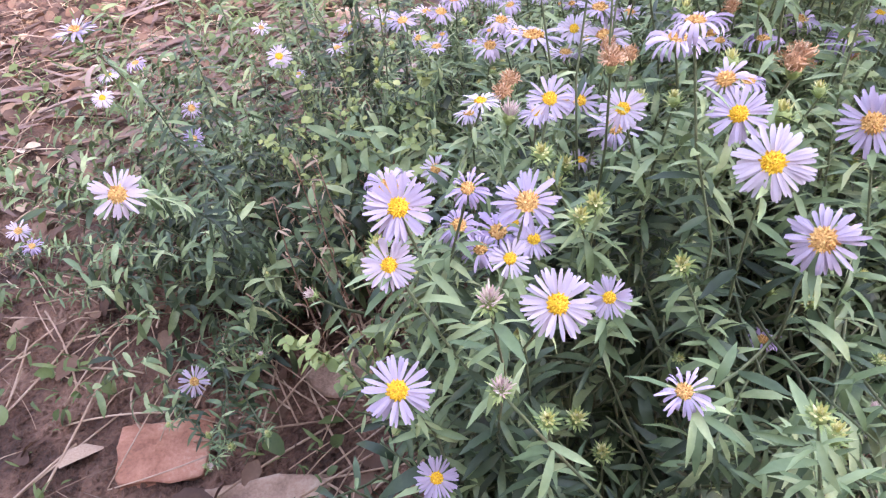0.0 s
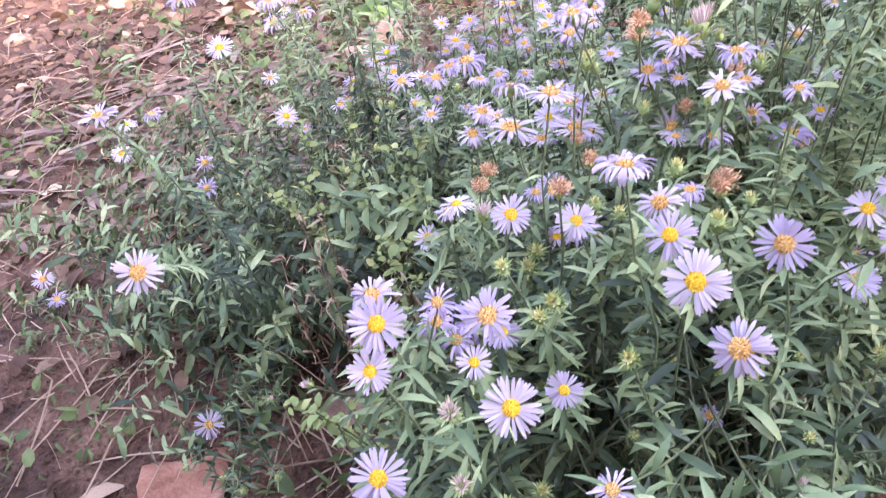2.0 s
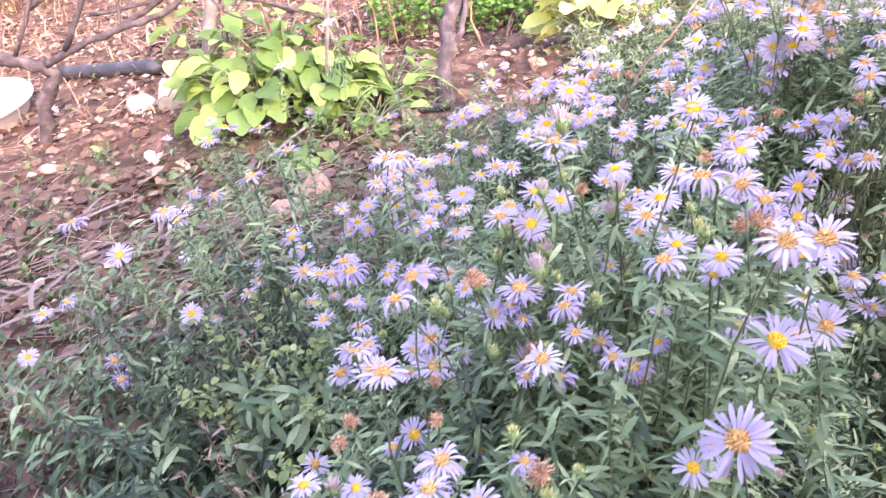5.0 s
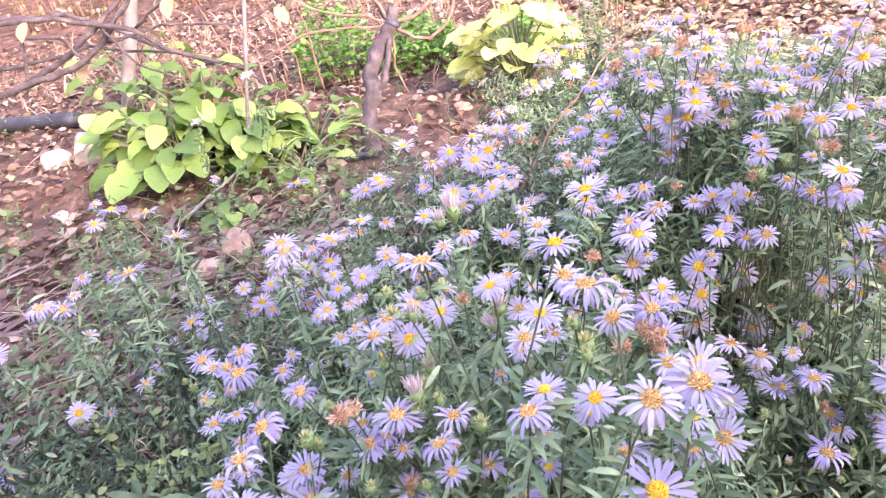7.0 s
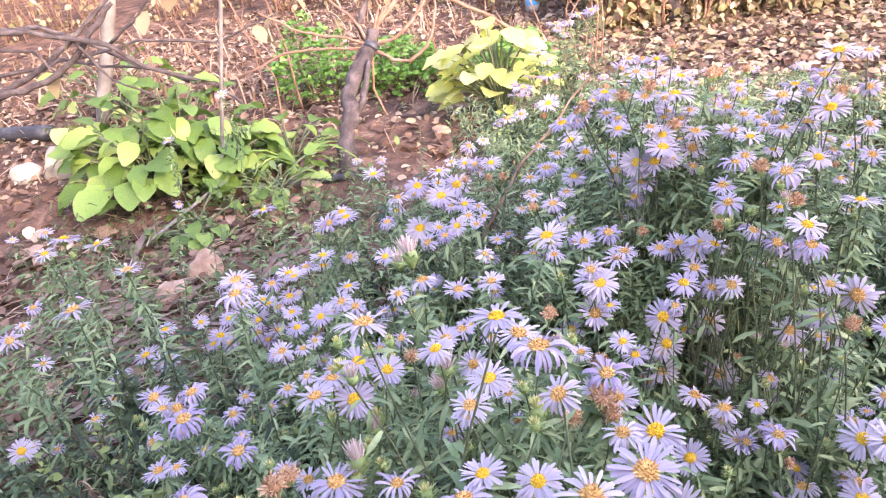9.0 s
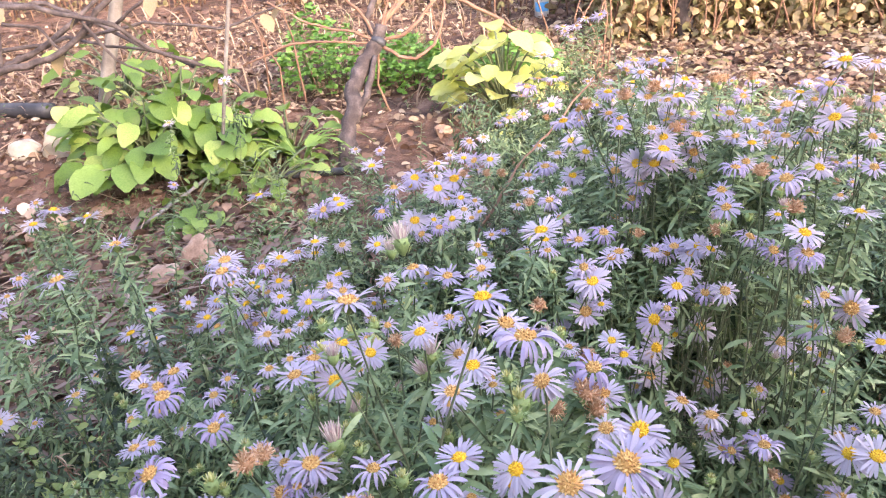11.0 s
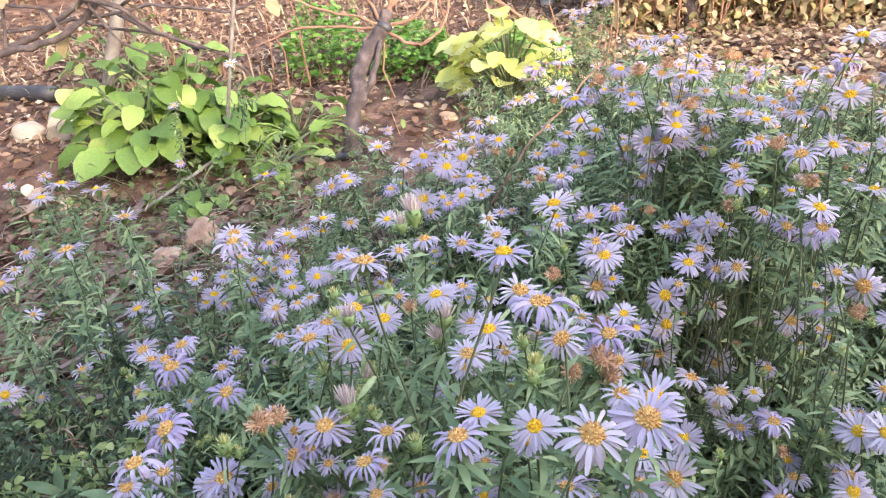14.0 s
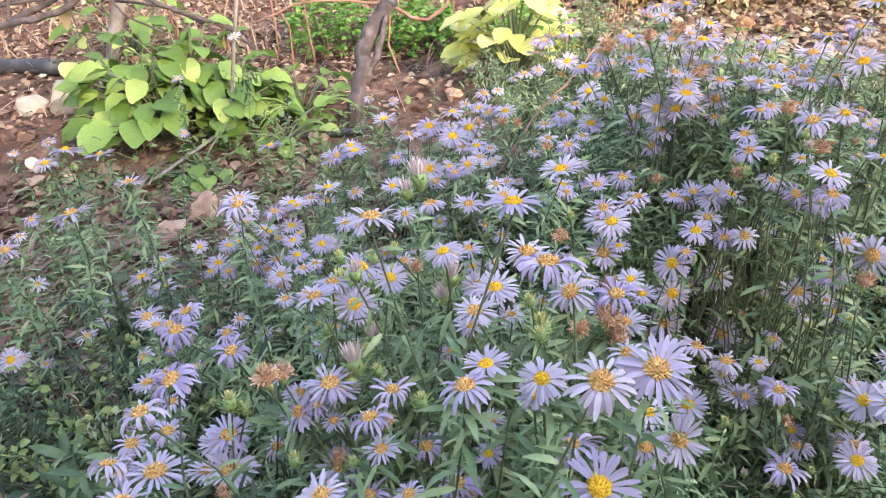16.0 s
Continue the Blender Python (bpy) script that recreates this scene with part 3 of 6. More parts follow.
sprig("airy weed with tiny yellow-green leaves between two asters", (-0.01, 0.66), [(-0.05, 0.60, 0.44), (-0.02, 0.57, 0.47), (-0.07, 0.64, 0.39), (0.0, 0.62, 0.49), (-0.04, 0.55, 0.42), (-0.09, 0.58, 0.36)])
sprig("low weed with tiny yellow-green leaves under the asters", (-0.16, 0.88), [(-0.22, 0.80, 0.36), (-0.17, 0.78, 0.39), (-0.20, 0.90, 0.41), (-0.12, 0.92, 0.43), (-0.25, 0.86, 0.33), (-0.15, 0.74, 0.34)])


def dry_twig(foot, tip):
    """A dead brown stem with a few withered leaves hanging on it."""
    base, tip = Vector((foot[0], foot[1], ground_height(*foot))), Vector(tip)
    ob = thing("dead_stem", "dead brown stem with withered leaves among the asters", "dry stem", base, "dead stems among the asters")
    pts = curve_points(base - Vector((0, 0, 0.01)), base.lerp(tip, 0.5) + Vector((R.gauss(0, 0.02), R.gauss(0, 0.02), 0.03)), tip, 9)
    b = Buf()
    tube(b, [q - base for q in pts], [0.0015 - 0.00009 * i for i in range(10)], 5)
    part("stalk", b.mesh("stalk", M_CANE), ob)
    leaves = Foliage()
    for q in pts[4:]:
        for _ in range(4):
            a = R.uniform(0, 6.28)
            leaves.put(R.choice(SMALL), leaf_frame(q + Vector([R.gauss(0, 0.003) for _ in range(3)]), Vector((math.cos(a), math.sin(a), R.uniform(-1.4, 0.2))), R.uniform(0.010, 0.019), R.uniform(-0.9, 0.9)))
    tagged(part("withered_leaves", leaves.mesh("withered_leaves", M_TAN, base), ob, label="curled tan leaves"), kind="stuff")


for _ in range(16):
    x, y = R.uniform(-0.20, 0.0), R.uniform(0.66, 0.95)
    dry_twig((x, y), (x + R.gauss(-0.02, 0.03), y - R.uniform(0.0, 0.07), R.uniform(0.28, 0.40)))
for _ in range(6):
    x, y = R.uniform(-0.06, 0.0), R.uniform(0.54, 0.66)
    dry_twig((x, y), (x + R.gauss(-0.03, 0.02), y - R.uniform(0.0, 0.05), R.uniform(0.34, 0.43)))

p = plants["near"]
flower(p, "rust", 0.206, 0.315, 0.658, 29, 61, -121)
flower(p, "fade", 0.187, 0.352, 0.665, 19, 4, 64)
flower(p, "gold", 0.273, 0.374, 0.625, 25, 32, -129)
flower(p, "gold", 0.260, 0.316, 0.654, 25, 34, -133)
flower(p, "rust", 0.268, 0.314, 0.715, 36, 37, -125)
flower(p, "rust", 0.267, 0.353, 0.593, 27, 14, -98)
flower(p, "curl", 0.338, 0.544, 0.707, 44, 9, 75)
flower(p, "rust", 0.270, 0.415, 0.738, 30, 9, 106)
flower(p, "rust", 0.287, 0.502, 0.710, 27, 5, -80)
flower(p, "rust", 0.198, 0.553, 0.698, 28, 7, 129)
flower(p, "gold", 0.220, 0.559, 0.684, 29, 31, -81)
flower(p, "rust", 0.182, 0.512, 0.646, 30, 12, -129)
flower(p, "curl", 0.225, 0.470, 0.675, 27, 11, 121)
flower(p, "rust", 0.202, 0.417, 0.683, 27, 13, -135)
flower(p, "rust", 0.229, 0.460, 0.661, 21, 7, -119)
flower(p, "curl", 0.241, 0.414, 0.679, 18, 13, -125)
flower(p, "gold", 0.275, 0.529, 0.733, 24, 11, -173)
flower(p, "rust", 0.285, 0.378, 0.635, 19, 16, -131)
flower(p, "fade", 0.172, 0.496, 0.686, 17, 6, 114)
flower(p, "gold", 0.302, 0.521, 0.710, 29, 2, -88)
flower(p, "rust", 0.324, 0.450, 0.753, 27, 29, -145)
flower(p, "rust", 0.317, 0.385, 0.759, 33, 22, -83)
flower(p, "rust", 0.348, 0.406, 0.741, 35, 21, -94)
flower(p, "gold", 0.397, 0.505, 0.655, 37, 19, -116)
flower(p, "gold", 0.281, 0.428, 0.737, 22, 4, 134)
flower(p, "gold", 0.306, 0.429, 0.723, 25, 17, -122)
flower(p, "gold", 0.301, 0.461, 0.796, 27, 9, 69)
flower(p, "rust", 0.238, 0.534, 0.757, 35, 15, 69)
flower(p, "fade", 0.175, 0.522, 0.666, 16, 12, 96)
flower(p, "rust", 0.404, 0.483, 0.608, 36, 35, -110)
flower(p, "rust", 0.383, 0.483, 0.607, 31, 13, -126)
flower(p, "gold", 0.305, 0.438, 0.705, 20, 15, -47)
flower(p, "tassel", 0.226, 0.523, 0.732, 10, 9, 63)
flower(p, "bud", 0.212, 0.566, 0.673, 12, 4, 152)
flower(p, "rust", 0.200, 0.506, 0.603, 36, 12, -58)
flower(p, "gold", 0.323, 0.395, 0.688, 37, 17, -107)
flower(p, "curl", 0.253, 0.506, 0.609, 26, 7, -57)
flower(p, "bud", 0.204, 0.608, 0.653, 15, 8, 65)
flower(p, "bud", 0.229, 0.595, 0.636, 14, 17, 102)
flower(p, "tassel", 0.280, 0.542, 0.709, 13, 7, 35)
flower(p, "bud", 0.329, 0.521, 0.681, 17, 7, 83)
flower(p, "tassel", 0.217, 0.523, 0.671, 15, 19, 109)
flower(p, "bud", 0.142, 0.521, 0.656, 13, 14, 85)
flower(p, "bud", 0.253, 0.506, 0.649, 12, 9, 73)
flower(p, "bud", 0.191, 0.362, 0.637, 13, 6, 98)
flower(p, "curl", 0.217, 0.469, 0.617, 26, 8, 59)
flower(p, "curl", 0.267, 0.471, 0.613, 30, 4, -154)
flower(p, "fade", 0.367, 0.516, 0.679, 20, 10, 3)
flower(p, "fade", 0.372, 0.510, 0.670, 17, 7, 163)
flower(p, "curl", 0.374, 0.524, 0.692, 30, 10, -125)
flower(p, "gold", 0.244, 0.570, 0.693, 25, 26, -56)
flower(p, "rust", 0.208, 0.573, 0.693, 27, 18, 64)
flower(p, "gold", 0.227, 0.576, 0.700, 28, 19, -5)
flower(p, "curl", 0.237, 0.511, 0.654, 26, 7, 49)
flower(p, "gold", 0.206, 0.515, 0.656, 28, 5, 84)
flower(p, "rust", 0.201, 0.506, 0.641, 18, 2, -61)
flower(p, "curl", 0.328, 0.454, 0.650, 33, 25, 91)
p = plants["edge"]
flower(p, "gold", 0.078, 0.252, 0.633, 28, 40, -95)
flower(p, "gold", 0.015, 0.241, 0.601, 29, 36, -72)
flower(p, "gold", 0.163, 0.297, 0.656, 32, 48, -116)
flower(p, "rust", 0.179, 0.276, 0.634, 32, 50, -120)
flower(p, "gold", 0.021, 0.283, 0.658, 28, 42, -79)
flower(p, "gold", 0.103, 0.286, 0.599, 20, 49, -107)
flower(p, "gold", 0.062, 0.281, 0.630, 18, 36, -95)
flower(p, "gold", 0.015, 0.273, 0.638, 22, 46, -83)
flower(p, "rust", 0.070, 0.292, 0.649, 29, 31, -93)
flower(p, "curl", 0.047, 0.300, 0.652, 18, 34, -86)
flower(p, "rust", 0.007, 0.550, 0.485, 28, 45, -78)
flower(p, "gold", 0.117, 0.356, 0.648, 22, 35, -96)
flower(p, "gold", 0.157, 0.324, 0.661, 26, 39, -116)
flower(p, "rust", 0.155, 0.340, 0.668, 27, 28, -115)
flower(p, "fade", 0.108, 0.340, 0.680, 13, 10, 63)
flower(p, "curl", 0.136, 0.327, 0.701, 24, 10, 83)
flower(p, "gold", 0.052, 0.402, 0.631, 22, 4, 105)
flower(p, "rust", 0.045, 0.415, 0.616, 19, 6, 78)
flower(p, "tassel", 0.054, 0.238, 0.652, 9, 26, -84)
flower(p, "tassel", 0.056, 0.221, 0.626, 8, 23, -77)
flower(p, "bud", 0.072, 0.227, 0.598, 8, 21, -91)
flower(p, "bud", 0.102, 0.329, 0.618, 11, 38, -106)
flower(p, "bud", 0.094, 0.316, 0.621, 10, 27, -89)
flower(p, "bud", 0.137, 0.303, 0.600, 10, 35, -115)
flower(p, "bud", 0.151, 0.200, 0.634, 8, 20, -128)
flower(p, "curl", 0.115, 0.214, 0.629, 18, 21, -99)
flower(p, "gold", 0.084, 0.353, 0.658, 23, 34, -97)
flower(p, "rust", 0.111, 0.429, 0.683, 32, 9, 42)
flower(p, "rust", 0.058, 0.536, 0.595, 29, 19, -75)
flower(p, "curl", 0.126, 0.447, 0.720, 26, 9, 120)
flower(p, "curl", 0.089, 0.472, 0.666, 26, 28, 80)
flower(p, "curl", 0.136, 0.467, 0.720, 27, 19, -152)
flower(p, "curl", 0.076, 0.579, 0.583, 28, 18, -9)
flower(p, "gold", 0.022, 0.245, 0.529, 21, 32, -72)
flower(p, "rust", 0.087, 0.518, 0.608, 43, 7, 60)
flower(p, "rust", 0.133, 0.513, 0.606, 38, 3, -78)
flower(p, "rust", 0.067, 0.544, 0.609, 28, 15, -43)
flower(p, "bud", 0.078, 0.322, 0.652, 9, 29, -97)
flower(p, "bud", 0.091, 0.411, 0.569, 13, 26, -89)
flower(p, "bud", 0.098, 0.418, 0.576, 12, 29, -94)
flower(p, "bud", 0.002, 0.317, 0.611, 10, 32, -65)
flower(p, "bud", 0.089, 0.271, 0.534, 10, 21, -80)
flower(p, "bud", 0.102, 0.272, 0.503, 10, 17, -106)
flower(p, "bud", 0.171, 0.217, 0.598, 10, 3, 15)
flower(p, "curl", 0.012, 0.318, 0.642, 27, 26, -74)
flower(p, "gold", 0.112, 0.469, 0.586, 27, 34, -93)
flower(p, "gold", 0.081, 0.402, 0.621, 21, 4, -101)
flower(p, "curl", 0.122, 0.398, 0.611, 27, 39, -102)
flower(p, "curl", 0.057, 0.344, 0.590, 28, 26, -97)
flower(p, "curl", 0.185, 0.311, 0.536, 18, 4, 176)
flower(p, "fade", 0.070, 0.476, 0.599, 15, 4, 103)
flower(p, "gold", 0.117, 0.546, 0.597, 24, 35, -95)
flower(p, "rust", 0.110, 0.535, 0.585, 28, 10, 57)
flower(p, "curl", 0.060, 0.639, 0.557, 26, 6, 85)
flower(p, "curl", 0.039, 0.331, 0.607, 23, 27, -65)
flower(p, "gold", 0.074, 0.331, 0.595, 22, 19, -87)
flower(p, "curl", 0.048, 0.331, 0.591, 22, 21, -97)
flower(p, "gold", 0.064, 0.355, 0.586, 26, 6, -71)
p = plants["front"]
flower(p, "rust", 0.287, 0.605, 0.681, 26, 4, -7)
flower(p, "rust", 0.333, 0.578, 0.694, 35, 17, -41)
flower(p, "gold", 0.470, 0.599, 0.513, 34, 21, -159)
flower(p, "gold", 0.430, 0.692, 0.639, 35, 20, -104)
flower(p, "gold", 0.394, 0.719, 0.679, 39, 8, 163)
flower(p, "rust", 0.425, 0.693, 0.608, 36, 30, -110)
flower(p, "gold", 0.487, 0.692, 0.589, 35, 47, -123)
flower(p, "curl", 0.122, 0.754, 0.664, 35, 6, -175)
flower(p, "curl", 0.049, 0.727, 0.562, 43, 1, 140)
flower(p, "bud", 0.210, 0.616, 0.668, 18, 5, 113)
flower(p, "bud", 0.233, 0.613, 0.665, 18, 20, 90)
flower(p, "bud", 0.246, 0.614, 0.669, 14, 9, -10)
flower(p, "tassel", 0.277, 0.734, 0.683, 20, 22, 96)
flower(p, "rust", 0.300, 0.616, 0.678, 24, 6, 91)
flower(p, "rust", 0.303, 0.602, 0.656, 26, 25, -97)
p = plants["left"]
flower(p, "rust", -0.211, 0.469, 0.541, 41, 61, -56)
flower(p, "pale", -0.333, 0.611, 0.150, 40, 50, -53)
flower(p, "rust", 0.004, 0.737, 0.499, 35, 7, 134)
flower(p, "rust", -0.655, 0.861, 0.208, 40, 32, -41)
flower(p, "curl", -0.517, 0.714, 0.298, 25, 30, -53)
flower(p, "rust", -0.280, 0.621, 0.599, 39, 4, 114)
flower(p, "curl", -0.271, 0.854, 0.611, 37, 11, 108)
p = plants["back_left"]
flower(p, "gold", -0.157, 1.324, 0.289, 44, 3, -94)
flower(p, "gold", -0.154, 1.091, 0.370, 38, 4, 141)
flower(p, "gold", -0.106, 1.128, 0.356, 37, 34, -88)
flower(p, "rust", -0.161, 1.059, 0.357, 35, 3, -18)
flower(p, "gold", -0.210, 0.902, 0.425, 34, 40, -64)
flower(p, "gold", -0.633, 1.227, 0.262, 44, 1, 98)
flower(p, "curl", -0.568, 1.215, 0.286, 42, 5, -143)
flower(p, "gold", -0.501, 0.967, 0.355, 34, 30, -64)
flower(p, "curl", -0.366, 0.941, 0.341, 33, 46, -65)
flower(p, "curl", -0.415, 1.009, 0.250, 35, 44, -60)
flower(p, "rust", -0.151, 0.969, 0.397, 33, 7, 167)
flower(p, "rust", -0.024, 0.928, 0.619, 40, 14, 89)
flower(p, "gold", -0.057, 0.964, 0.640, 34, 16, 114)
flower(p, "gold", -0.125, 1.043, 0.620, 43, 19, 69)
flower(p, "curl", -0.187, 0.900, 0.582, 39, 4, 30)
flower(p, "curl", -0.244, 1.233, 0.434, 44, 6, -96)
flower(p, "gold", -0.275, 0.921, 0.522, 38, 27, -82)
flower(p, "rust", -0.047, 0.827, 0.639, 43, 16, 125)
flower(p, "gold", 0.072, 1.311, 0.486, 44, 18, 119)
flower(p, "gold", 0.038, 1.075, 0.447, 39, 11, -167)
flower(p, "gold", 0.020, 1.021, 0.450, 35, 14, -39)
flower(p, "gold", 0.003, 1.037, 0.428, 36, 13, 128)
flower(p, "gold", -0.079, 1.017, 0.446, 40, 15, 170)
flower(p, "gold", -0.091, 1.115, 0.367, 38, 18, -84)
flower(p, "rust", -0.159, 1.091, 0.358, 44, 18, 141)
flower(p, "rust", -0.011, 0.838, 0.492, 36, 12, 36)
flower(p, "pale", -0.347, 1.269, 0.305, 36, 22, -33)
p = plants["middle"]
flower(p, "gold", 0.151, 0.867, 0.446, 35, 4, -60)
flower(p, "curl", 0.021, 0.846, 0.500, 38, 5, -168)
flower(p, "gold", 0.181, 0.977, 0.562, 35, 9, 77)
flower(p, "gold", 0.262, 1.362, 0.490, 44, 6, -142)
flower(p, "gold", 0.338, 1.005, 0.597, 39, 25, -89)
flower(p, "gold", 0.204, 0.955, 0.525, 33, 12, 117)
flower(p, "gold", 0.170, 0.919, 0.520, 32, 6, -47)
flower(p, "gold", 0.135, 0.985, 0.543, 34, 8, -19)
flower(p, "gold", 0.170, 1.060, 0.501, 34, 8, 56)
flower(p, "gold", 0.092, 1.003, 0.501, 35, 13, 32)
flower(p, "gold", 0.086, 0.969, 0.495, 34, 16, -169)
flower(p, "gold", 0.315, 1.062, 0.590, 40, 17, -84)
flower(p, "gold", 0.306, 1.018, 0.551, 43, 25, -91)
flower(p, "gold", 0.217, 1.020, 0.586, 35, 7, 153)
flower(p, "gold", 0.185, 1.062, 0.558, 37, 18, 139)
flower(p, "gold", 0.176, 0.849, 0.560, 28, 21, -107)
flower(p, "gold", 0.102, 0.973, 0.513, 32, 12, 140)
flower(p, "gold", 0.143, 0.965, 0.548, 31, 16, 122)
flower(p, "gold", 0.365, 1.051, 0.586, 43, 26, -107)
flower(p, "gold", 0.212, 1.038, 0.586, 32, 6, -104)
flower(p, "gold", 0.190, 1.034, 0.577, 33, 7, 74)
p = plants["right"]
flower(p, "gold", 0.499, 0.709, 0.543, 34, 48, -112)
flower(p, "rust", 0.558, 0.742, 0.531, 36, 30, -128)
flower(p, "gold", 0.513, 0.708, 0.609, 33, 12, -91)
flower(p, "rust", 0.551, 0.694, 0.606, 32, 29, -100)
flower(p, "rust", 0.507, 0.737, 0.485, 40, 20, -55)
flower(p, "rust", 0.584, 0.758, 0.442, 42, 38, -118)
flower(p, "rust", 0.528, 0.651, 0.505, 38, 8, 52)
flower(p, "rust", 0.631, 0.719, 0.517, 36, 22, -121)
flower(p, "rust", 0.625, 0.672, 0.568, 35, 16, 175)
flower(p, "fade", 0.610, 0.615, 0.600, 19, 13, 19)
flower(p, "rust", 0.653, 0.665, 0.589, 44, 56, -138)
flower(p, "gold", 0.584, 0.649, 0.683, 33, 17, -61)
flower(p, "gold", 0.610, 0.685, 0.635, 34, 10, -148)
flower(p, "gold", 0.665, 0.695, 0.665, 36, 16, 68)
flower(p, "gold", 0.719, 0.994, 0.673, 37, 16, 113)
flower(p, "rust", 0.697, 0.871, 0.699, 41, 10, 179)
flower(p, "gold", 0.648, 0.780, 0.746, 30, 11, 52)
flower(p, "gold", 0.673, 0.761, 0.726, 37, 22, -151)
flower(p, "gold", 0.665, 0.751, 0.781, 38, 6, -162)
flower(p, "gold", 0.572, 0.859, 0.728, 42, 5, 67)
flower(p, "fade", 0.502, 0.821, 0.748, 18, 10, -164)
flower(p, "fade", 0.539, 0.844, 0.743, 18, 12, 66)
flower(p, "fade", 0.562, 0.837, 0.702, 17, 4, 152)
flower(p, "rust", 0.580, 0.830, 0.697, 33, 8, -30)
flower(p, "rust", 0.585, 0.843, 0.673, 34, 33, -105)
flower(p, "gold", 0.538, 0.829, 0.673, 38, 13, -122)
flower(p, "fade", 0.551, 0.665, 0.730, 16, 17, 76)
flower(p, "curl", 0.578, 0.749, 0.697, 27, 4, 42)
flower(p, "curl", 0.597, 0.702, 0.704, 35, 20, -159)
flower(p, "gold", 0.542, 0.819, 0.692, 37, 9, -59)
flower(p, "gold", 0.480, 0.946, 0.685, 35, 8, 179)
flower(p, "gold", 0.485, 0.928, 0.626, 32, 21, -84)
flower(p, "curl", 0.475, 0.793, 0.625, 29, 19, -88)
flower(p, "rust", 0.473, 0.763, 0.614, 31, 10, -123)
flower(p, "rust", 0.415, 0.863, 0.574, 28, 8, -78)
flower(p, "rust", 0.516, 0.873, 0.594, 34, 20, 11)
flower(p, "gold", 0.614, 0.572, 0.447, 37, 27, -117)
flower(p, "gold", 0.627, 0.597, 0.489, 44, 20, -156)
flower(p, "rust", 0.643, 0.632, 0.473, 30, 8, -14)
flower(p, "curl", 0.556, 0.611, 0.502, 33, 6, 130)
flower(p, "rust", 0.536, 0.635, 0.477, 39, 9, 24)
flower(p, "rust", 0.588, 0.611, 0.427, 38, 15, 100)
flower(p, "curl", 0.559, 0.584, 0.435, 39, 5, -46)
flower(p, "fade", 0.473, 0.848, 0.733, 18, 5, 82)
flower(p, "fade", 0.610, 0.863, 0.738, 18, 11, 33)
p = plants["far"]
flower(p, "curl", 0.532, 1.331, 0.604, 42, 10, -28)
flower(p, "pale", 0.650, 1.667, 0.558, 44, 2, -170)
flower(p, "pale", 0.764, 1.741, 0.605, 44, 8, 116)
flower(p, "pale", 0.713, 1.739, 0.593, 44, 8, 16)
flower(p, "gold", 0.599, 1.427, 0.534, 44, 26, -122)
flower(p, "pale", 0.574, 1.553, 0.514, 44, 16, 51)
flower(p, "pale", 0.624, 1.615, 0.525, 44, 17, 55)
flower(p, "gold", 0.616, 1.467, 0.570, 44, 12, 65)
p = plants["distant"]
flower(p, "pale", -0.129, 2.359, 0.406, 44, 17, -102)
flower(p, "pale", -0.299, 2.289, 0.322, 44, 12, -148)

p = plants["far"]
flower(p, "gold", 0.748, 1.603, 0.642, 29, 20, -166)
flower(p, "rust", 0.720, 1.665, 0.611, 26, 20, -120)
flower(p, "rust", 0.517, 1.410, 0.526, 40, 2, -113)
flower(p, "rust", 0.542, 1.407, 0.531, 32, 22, -91)
flower(p, "curl", 0.712, 1.112, 0.651, 20, 24, -140)
flower(p, "rust", 0.441, 1.252, 0.558, 25, 14, -67)
flower(p, "rust", 0.502, 1.141, 0.578, 23, 13, -109)
flower(p, "curl", 0.960, 1.084, 0.478, 20, 24, -154)
flower(p, "curl", 1.114, 1.272, 0.404, 20, 22, -130)
p = plants["right"]
flower(p, "rust", 0.566, 0.963, 0.738, 26, 4, -117)
flower(p, "rust", 0.558, 0.907, 0.754, 21, 8, -118)
flower(p, "rust", 0.561, 0.975, 0.725, 27, 24, -38)
flower(p, "rust", 0.542, 0.885, 0.749, 23, 13, -120)
flower(p, "gold", 0.520, 0.917, 0.722, 31, 2, -125)
flower(p, "rust", 0.533, 0.842, 0.738, 26, 22, -122)
flower(p, "rust", 0.518, 0.907, 0.702, 25, 9, -116)
flower(p, "gold", 0.505, 0.840, 0.711, 27, 12, -116)
flower(p, "rust", 0.535, 0.834, 0.709, 25, 11, -80)
flower(p, "gold", 0.568, 0.895, 0.755, 26, 8, -120)
flower(p, "fade", 0.580, 0.883, 0.767, 13, 11, 58)
flower(p, "fade", 0.634, 0.889, 0.728, 13, 1, -73)
flower(p, "fade", 0.679, 0.912, 0.718, 15, 12, 119)
flower(p, "rust", 0.599, 0.945, 0.710, 20, 21, -99)
flower(p, "bud", 0.680, 0.795, 0.748, 9, 17, 126)
flower(p, "rust", 0.713, 0.775, 0.767, 25, 7, -104)
flower(p, "rust", 0.715, 0.769, 0.735, 25, 31, -149)
flower(p, "tassel", 0.701, 0.770, 0.731, 9, 3, 22)
flower(p, "rust", 0.556, 0.848, 0.730, 23, 18, -170)
flower(p, "rust", 0.581, 0.844, 0.714, 21, 14, -106)
flower(p, "curl", 0.651, 0.923, 0.682, 20, 29, -117)
flower(p, "rust", 0.637, 0.875, 0.697, 27, 19, -103)
flower(p, "rust", 0.637, 0.841, 0.700, 26, 14, -141)
flower(p, "rust", 0.637, 0.816, 0.705, 21, 13, -96)
flower(p, "curl", 0.653, 0.814, 0.707, 22, 27, -145)
flower(p, "rust", 0.672, 0.792, 0.733, 22, 17, -136)
flower(p, "bud", 0.661, 0.884, 0.696, 11, 19, -149)
flower(p, "gold", 0.524, 1.061, 0.613, 35, 28, -136)
